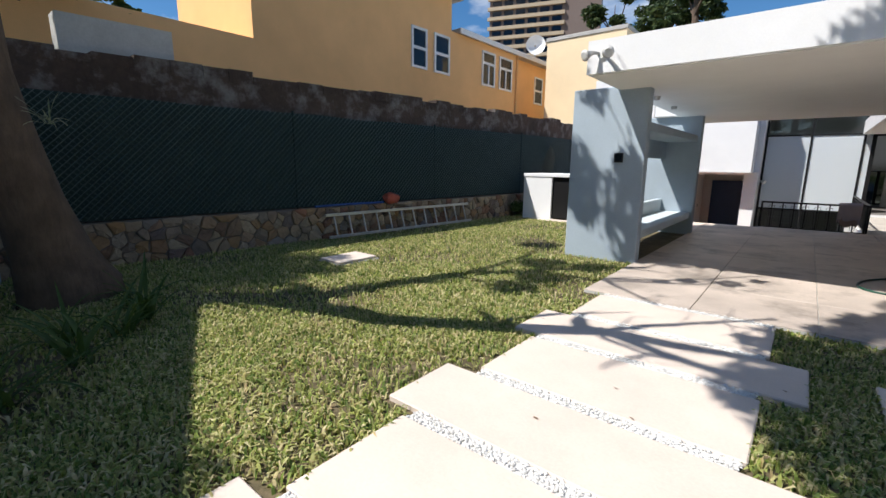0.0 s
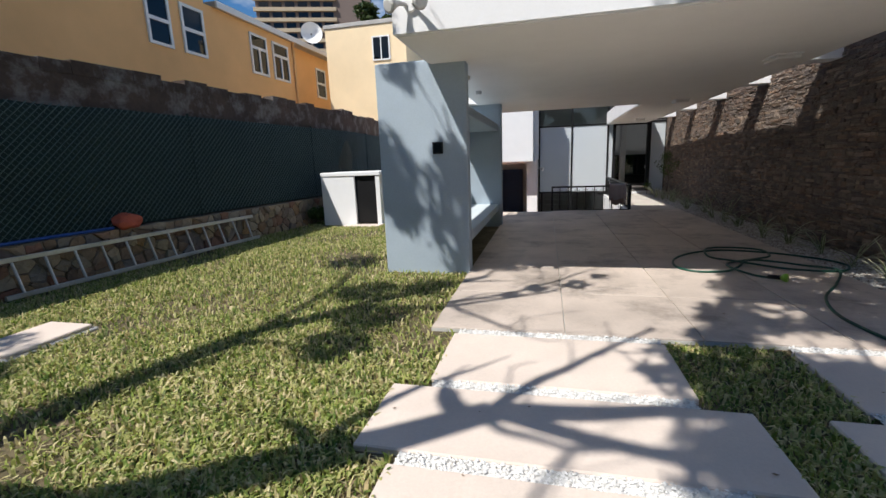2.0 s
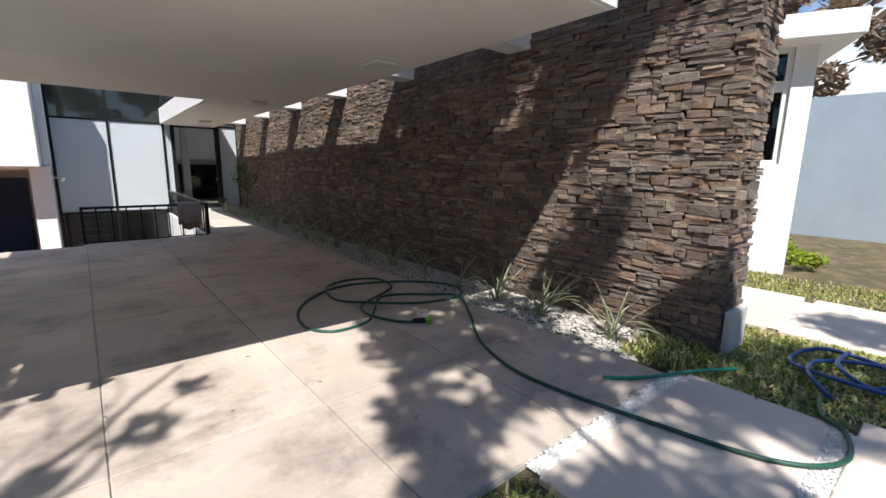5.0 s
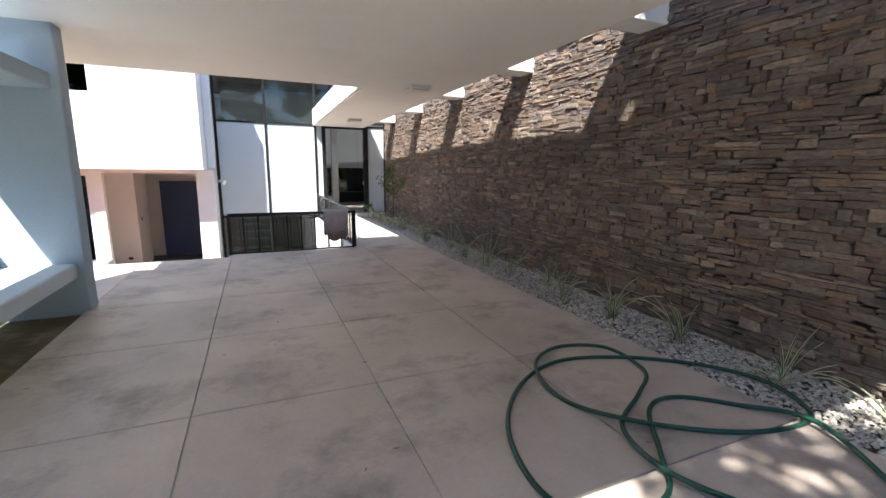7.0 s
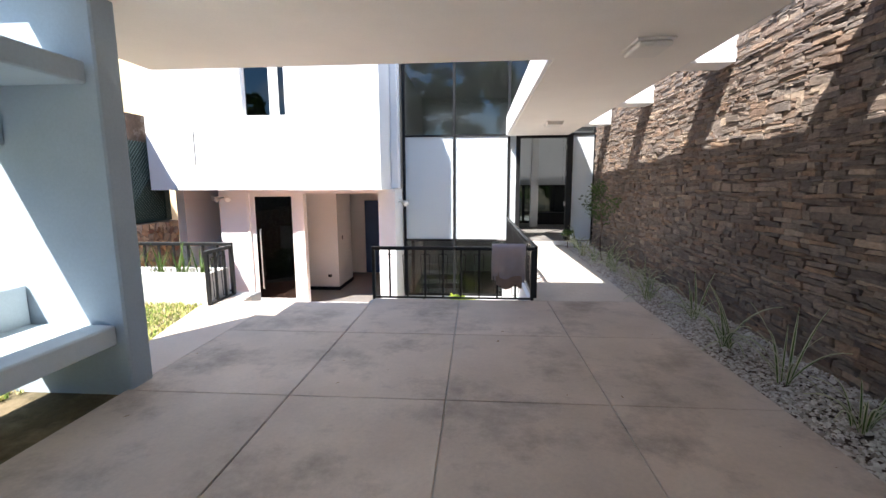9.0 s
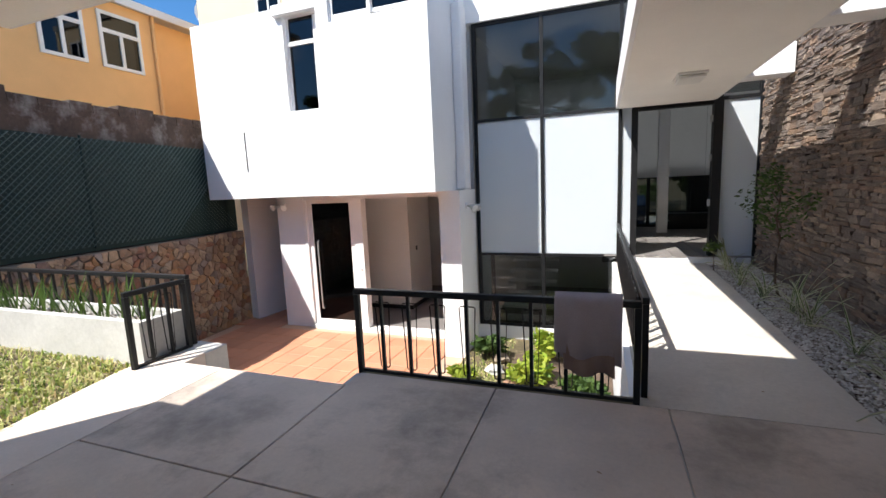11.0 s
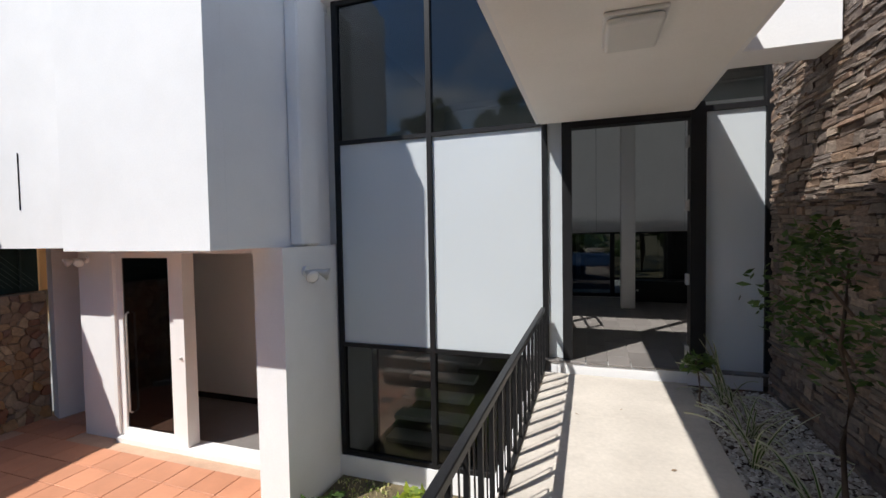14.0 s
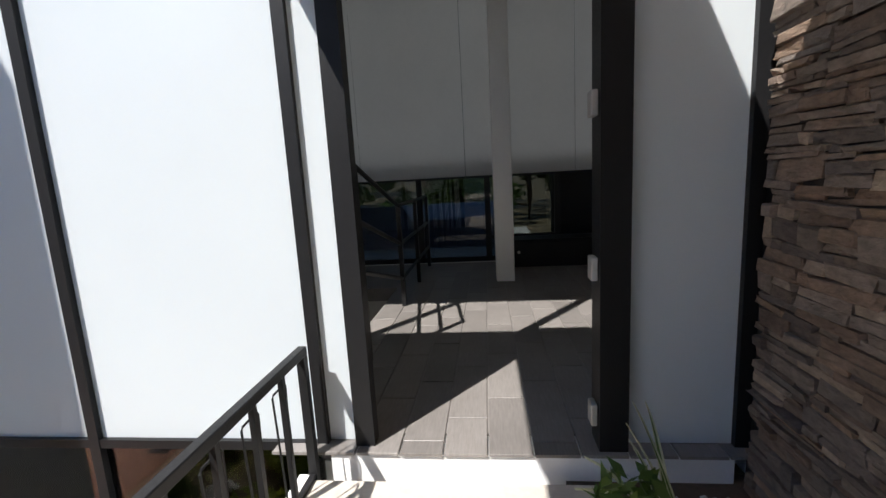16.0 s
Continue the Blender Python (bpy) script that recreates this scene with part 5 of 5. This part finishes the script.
hall = bpy.data.objects["hall_bed"]
plank = mesh(cube(-0.096, 0.096, -0.296, 0.296, -0.015, 0, bevel=0.002), "plank", WOODTILE)
for i in range(18):
    for j in range(12):
        y = 16.8 + 0.6 * j + 0.2 * (i % 3)
        y0, y1 = max(y, 17.305), min(y + 0.594, 21.64)
        if y1 - y0 > 0.02:
            o = part("plank", plank, WOODTILE, hall)
            o.location = (1.52 + 0.2 * i, (y0 + y1) / 2, 0.1)
            o.scale.y = (y1 - y0) / 0.594


def stone_pool(n, seed, rough):
    """Unit blocks with broken, uneven faces and edges; the face looks towards -x."""
    r = random.Random(seed)
    out = []
    for k in range(n):
        bm = bmesh.new()
        bmesh.ops.create_cube(bm, size=1)
        bmesh.ops.bevel(bm, geom=[e for e in bm.edges if all(v.co.x < 0 for v in e.verts)], offset=0.06, segments=1, affect="EDGES")
        for v in bm.verts:
            if v.co.x < 0:
                v.co += Vector((r.uniform(-1, 1) * rough * 0.5, r.uniform(-1, 1) * rough * 0.55, r.uniform(-1, 1) * rough))
        out.append(bm)
    return out


def ledge_courses(y0, y1, z0, z1, seed):
    """Courses of thin stones: (y, z, length, height)."""
    r = random.Random(seed)
    z = z0
    while z < z1:
        h = r.choice((0.018, 0.022, 0.026, 0.03, 0.035, 0.04, 0.048, 0.06, 0.078))
        y = y0 - r.uniform(0, 0.25)
        while y < y1:
            w = r.choice((0.06, 0.09, 0.13, 0.17, 0.22, 0.28)) * r.uniform(0.75, 1.3) * (0.85 if h > 0.06 else 1.0)
            a, b = max(y, y0), min(y + w, y1)
            if b - a > 0.04:
                if h > 0.05 and r.random() < 0.62:
                    k = r.uniform(0.3, 0.7)
                    yield (a + b) / 2, z + h * k / 2, b - a, h * k
                    yield (a + b) / 2, z + h * (1 + k) / 2, b - a, h * (1 - k)
                else:
                    yield (a + b) / 2, z + h / 2, b - a, h
            y += w
        z += h


structure("wall_stone", cube(3.50, 3.88, 4.29, 17.13, -0.3, 4.25), STONEBACK, "tall dark stacked ledge-stone wall", "wall")
wall_stone = bpy.data.objects["wall_stone"]
pool = stone_pool(22, 2, 0.13)
meshes = [mesh(b.copy(), "stone", STONE) for b in pool]
STONE_I = STONE.copy()
STONE_I.name = "ledge_stone_rest"
for nd in list(STONE_I.node_tree.nodes):
    if nd.type == "OBJECT_INFO":
        gi = STONE_I.node_tree.nodes.new("ShaderNodeNewGeometry")
        for l in list(nd.outputs["Random"].links):
            STONE_I.node_tree.links.new(gi.outputs["Random Per Island"], l.to_socket)
coords = []
for b in pool:
    b.verts.ensure_lookup_table()
    b.verts.index_update()
    coords.append((np.array([v.co[:] for v in b.verts]), [[v.index for v in f.verts] for f in b.faces]))
V, Fc, base, own = [], [], 0, 0
rr = random.Random(8)
for y, z, w, h in ledge_courses(4.27, 17.3, -0.06, 4.25, 31):
    z += 0.06 * noise.noise((y * 0.9, z * 1.1, 3.0)) + 0.012 * noise.noise((y * 4.0, z * 3.0, 7.0))
    proud = rr.uniform(-0.008, 0.009) + (0.012 if rr.random() < 0.1 else 0)
    k = rr.randrange(len(pool))
    size = (0.09, w - 0.003, h - 0.002)
    at = (3.475 - proud + 0.05 * min(1.0, max(0.0, (y - 13.5) / 3.0)), y, z)
    tip = rr.gauss(0, 0.03)
    if own < 300 and 14.6 < y < 17.12 and 0.1 < z < 1.9:
        o = part("stone", meshes[k], STONE, wall_stone)
        o.matrix_basis = pose(*at, math.degrees(tip)) @ Matrix.Diagonal((*size, 1))
        own += 1
        continue
    c, f = coords[k]
    p = c * np.array(size)
    p = np.stack([p[:, 0], p[:, 1], p[:, 2] + p[:, 1] * tip], 1) + np.array(at)
    V.append(p)
    Fc += [[i + base for i in q] for q in f]
    base += len(c)
for y, z, w, h in ledge_courses(3.44, 3.86, 0.0, 4.25, 77):     # the wall's end
    k = rr.randrange(len(pool))
    c, f = coords[k]
    p = c * np.array((0.09, w - 0.006, h - 0.005))
    p = np.stack([p[:, 1] + y, p[:, 0] + 4.30 - rr.uniform(-0.01, 0.02), p[:, 2] + z], 1)
    V.append(p)
    Fc += [[i + base for i in q][::-1] for q in f]
    base += len(c)
me = bpy.data.meshes.new("stones")
me.from_pydata(np.concatenate(V).tolist(), [], Fc)
me.materials.append(STONE_I)
tagged(part("stones", me, STONE_I, wall_stone), kind="stuff")
structure("wall_stone_foot", cube(3.46, 3.84, 4.20, 4.25, -0.1, 0.32, bevel=0.01), CEMENT, "cement foot at the end of the stone wall", "wall")


def cell(p, others, bounds):
    """The part of the rectangle that is nearer to p than to the others."""
    y0, y1, z0, z1 = bounds
    poly = [(y0, z0), (y1, z0), (y1, z1), (y0, z1)]
    for q in others:
        mx, mz, nx, nz = (p[0] + q[0]) / 2, (p[1] + q[1]) / 2, q[0] - p[0], q[1] - p[1]
        out = []
        for k in range(len(poly)):
            a, b = poly[k], poly[(k + 1) % len(poly)]
            da, db = (a[0] - mx) * nx + (a[1] - mz) * nz, (b[0] - mx) * nx + (b[1] - mz) * nz
            if da <= 0:
                out.append(a)
            if da * db < 0:
                t = da / (da - db)
                out.append((a[0] + t * (b[0] - a[0]), a[1] + t * (b[1] - a[1])))
        poly = out
        if len(poly) < 3:
            return []
    return poly


def rubble(parent, y0, y1, z0, z1, step, seed):
    """Irregular many-sided wall stones, each an uneven low block set in mortar."""
    r = random.Random(seed)
    ny, nz = round((y1 - y0) / step), round((z1 - z0) / step)
    pts = [(y0 + (y1 - y0) * (i + 0.5 + r.uniform(-0.46, 0.46)) / ny, z0 + (z1 - z0) * (j + 0.5 + r.uniform(-0.46, 0.46)) / nz) for i in range(ny) for j in range(nz)]
    pts = [p for p in pts if r.random() > 0.14]
    for p in pts:
        near = sorted((q for q in pts if q is not p and abs(q[0] - p[0]) < 3 * step), key=lambda q: (q[0] - p[0]) ** 2 + (q[1] - p[1]) ** 2)[:14]
        poly = cell(p, near, (y0, y1, z0, z1))
        if len(poly) < 3:
            continue
        cy, cz = sum(q[0] for q in poly) / len(poly), sum(q[1] for q in poly) / len(poly)
        ring = []                           # broken, uneven outline
        for a, b in zip(poly, poly[1:] + poly[:1]):
            j = 0.09 * math.dist(a, b)
            ring += [(cy + (a[0] - cy) * 0.93, cz + (a[1] - cz) * 0.93), ((a[0] + b[0]) / 2 + r.uniform(-j, j), (a[1] + b[1]) / 2 + r.uniform(-j, j))]
        poly = ring
        out = r.uniform(-0.02, 0.022)
        slope = r.uniform(-0.12, 0.12)
        bm = bmesh.new()
        n = len(poly)
        back = [bm.verts.new((-0.035, cy + (q[0] - cy) * 0.985, cz + (q[1] - cz) * 0.985)) for q in poly]
        front = [bm.verts.new((out + slope * (q[1] - cz) + r.uniform(-0.014, 0.008), cy + (q[0] - cy) * (s0 := r.uniform(0.82, 0.99)), cz + (q[1] - cz) * s0)) for q in poly]
        mid = bm.verts.new((out + r.uniform(0.0, 0.012), cy, cz))
        for k in range(n):
            bm.faces.new((back[k], back[(k + 1) % n], front[(k + 1) % n], front[k]))
            bm.faces.new((front[k], front[(k + 1) % n], mid))
        for v in bm.verts:
            v.co.x += fence_x(v.co.y)
        part("stone", bm, RUBBLE, parent)


rubble(wall_low, -1.0, 12.6, -0.05, 0.58, 0.165, 4)
rubble(wall_low2, 12.64, 17.58, -1.52, 0.52, 0.125, 6)


def pebbles(name, rects, per, size, z, seed, label, material=PEBBLE):
    r = np.random.RandomState(seed)
    tv = np.array([(1, 0, 0), (-1, 0, 0), (0, 1, 0), (0, -1, 0), (0, 0, 1), (0, 0, -0.6)], float)
    tf = np.array([(0, 2, 4), (2, 1, 4), (1, 3, 4), (3, 0, 4), (2, 0, 5), (1, 2, 5), (3, 1, 5), (0, 3, 5)])
    V, F, b = [], [], 0
    for x0, x1, y0, y1 in rects:
        n = int((x1 - x0) * (y1 - y0) * per)
        p = np.stack([r.uniform(x0, x1, n), r.uniform(y0, y1, n), z + r.uniform(-0.2, 0.6, n) * size], 1)
        s = size * r.uniform(0.5, 1.15, (n, 1)) * np.stack([np.ones(n), r.uniform(0.6, 1, n), r.uniform(0.45, 0.8, n)], 1)
        a = r.uniform(0, 6.283, n)
        q = tv[None] * s[:, None] * r.uniform(0.75, 1.2, (n, 6, 1))
        q = np.stack([q[..., 0] * np.cos(a)[:, None] - q[..., 1] * np.sin(a)[:, None], q[..., 0] * np.sin(a)[:, None] + q[..., 1] * np.cos(a)[:, None], q[..., 2]], 2) + p[:, None]
        V.append(q.reshape(-1, 3))
        F.append((tf[None] + (b + 6 * np.arange(n))[:, None, None]).reshape(-1, 3))
        b += 6 * n
    me = bpy.data.meshes.new(name)
    me.from_pydata(np.concatenate(V).tolist(), [], np.concatenate(F).tolist())
    me.materials.append(material)
    return tagged(part(name, me, material, None), label, "pebbles", kind="stuff")


pebbles("bed_pebbles", ((2.765, 3.46, 4.6, 17.22),), 3000, 0.021, -0.03, 1, "loose white pebbles along the stone wall")
pebbles("drive_pebbles", [(x0, x1, y - 0.048, y + 0.048) for y in ROWY[:8] for x0, x1 in ((-1.1, 0.43), (1.28, 2.84))], 5200, 0.013, -0.012, 2, "small white pebbles in the paving joints", WHITEPEBBLE)
pebbles("planter_pebbles", ((-4.5, -2.2, 12.3, 12.54),), 1500, 0.022, 0.262, 3, "white pebbles in the planter")

# fallen leaves and dark grit on the concrete
r = np.random.RandomState(12)
n = 130
p = np.stack([r.uniform(-1.3, 2.7, n), r.uniform(0.2, 16.5, n), np.full(n, 0.006)], 1)
p = p[(p[:, 1] < 12.3) | ((p[:, 0] > 1.75) & (p[:, 0] < 2.6))]
a = r.uniform(0, 6.283, len(p))
s = r.uniform(0.006, 0.022, len(p))
d = np.stack([np.cos(a), np.sin(a), r.uniform(-0.1, 0.3, len(p))], 1) * s[:, None]
e = np.stack([-np.sin(a), np.cos(a), r.uniform(-0.1, 0.3, len(p))], 1) * s[:, None] * 0.4
v = np.stack([p - d, p + e, p + d, p - e], 1)
v[..., 2] = np.maximum(v[..., 2], 0.003)
me = bpy.data.meshes.new("fallen_leaves")
me.from_pydata(v.reshape(-1, 3).tolist(), [], np.arange(len(p) * 4).reshape(-1, 4).tolist())
me.materials.append(DRYLEAF)
tagged(part("fallen_leaves", me, DRYLEAF, None), "dry brown leaves scattered on the paving", "leaves", kind="stuff")


def grass(name, rects, per, height, keep, seed, z, label):
    r = np.random.RandomState(seed)
    P = []
    for x0, x1, y0, y1 in rects:
        n = int((x1 - x0) * (y1 - y0) * per)
        P.append(np.stack([r.uniform(x0, x1, n), r.uniform(y0, y1, n)], 1))
    P = np.concatenate(P)
    P = P[keep(P[:, 0], P[:, 1])]
    # bare and tufty patches
    k = np.sin(P[:, 0] * 2.1 + 1.3 * np.sin(P[:, 1] * 1.7)) + np.sin(P[:, 1] * 2.6 + 1.1 * np.sin(P[:, 0] * 2.3))
    P = P[r.uniform(0, 1, len(P)) < 0.62 + 0.24 * k[:]]
    n = len(P)
    a, lean = r.uniform(0, 6.283, n), r.uniform(0.1, 1.7, n)
    h, w = height * r.uniform(0.5, 1.3, n), r.uniform(0.004, 0.0115, n)
    side = np.stack([-np.sin(a), np.cos(a), np.zeros(n)], 1) * w[:, None]
    fwd = np.stack([np.cos(a), np.sin(a), np.zeros(n)], 1)
    b = np.concatenate([P, np.full((n, 1), z)], 1)
    mid = b + fwd * (h * lean * 0.3)[:, None] + np.array((0, 0, 1)) * (h * 0.6)[:, None]
    tip = b + fwd * (h * lean * 0.9)[:, None] + np.array((0, 0, 1)) * (h * (1.05 - 0.5 * lean))[:, None]
    v = np.stack([b - side, b + side, mid + side * 0.8, mid - side * 0.8, tip], 1).reshape(-1, 3)
    i = 5 * np.arange(n)[:, None]
    f = (i + np.array([[0, 1, 2, 3]])).tolist() + (i + np.array([[3, 2, 4]])).tolist()
    me = bpy.data.meshes.new(name)
    me.from_pydata(v.tolist(), [], f)
    me.materials.append(GRASS)
    return tagged(part(name, me, GRASS, None), label, "grass", kind="stuff")


FENCE = np.vectorize(fence_x)


def on_lawn(x, y):
    row = np.searchsorted(-np.array(ROWY), -y) - 1
    wide = (row % 2) == 1
    left = np.where(wide, -1.35, -1.13)
    ok = np.where(y < 4.3, x < left + 0.01, x < -1.34)
    ok &= x > FENCE(y) + 0.04
    ok &= ~((x > -5.03) & (x < -4.45) & (y > 3.21) & (y < 3.97))
    ok &= ~((x > -2.45) & (x < -1.3) & (y > 6.2) & (y < 10.3)) | ((x < -2.07) & (y > 6.42) & (y < 10.1))
    ok &= ~((x > -1.72 - 0.235 * (y - 10.3)) & (y > 10.28))
    ok &= ~((x > -5.57) & (x < -4.06) & (y > 9.97))
    ok &= (x + 5.4) ** 2 + (y - 0.4) ** 2 > 0.2
    ok &= y > -1.66 - 0.419 * (x + 2.74)
    return ok


def mid_lawn(x, y):
    row = np.searchsorted(-np.array(ROWY), -y) - 1
    wide = (row % 2) == 1
    return np.where(x < 2, (x > np.where(wide, 0.68, 0.45)) & (x < np.where(wide, 1.02, 1.25)), x > np.where(wide, 3.05, 2.88))


grass("lawn_grass", ((-6.9, -1.1, -1.2, 4.5),), 3900, 0.062, on_lawn, 1, -0.04, "short mown grass blades with dry straw")
grass("lawn_grass_far", ((-6.6, -1.3, 4.5, 12.2),), 2000, 0.064, on_lawn, 2, -0.04, "short mown grass blades with dry straw")
grass("strip_grass", ((0.45, 1.25, -1.5, 4.29), (2.88, 4.38, 0.5, 4.3), (2.95, 4.38, 4.3, 4.0 + 0.31)), 4200, 0.055, mid_lawn, 3, -0.04, "short grass between the paving strips")
grass("side_grass", ((5.9, 7.1, 0.0, 5.3), (3.9, 4.4, 4.2, 8.0), (3.44, 3.9, 3.9, 4.2)), 1300, 0.055, lambda x, y: x > 0, 5, -0.04, "short grass beside the garden path")
grass("wall_foot_grass", ((2.85, 3.45, 4.3, 4.75),), 2200, 0.12, lambda x, y: x > 0, 6, -0.04, "longer grass tufts at the wall foot")
grass("sunken_grass", ((-0.66, 0.0, 12.7, 17.3),), 1200, 0.05, lambda x, y: x < 5, 4, -1.45, "short grass in the sunken lawn")
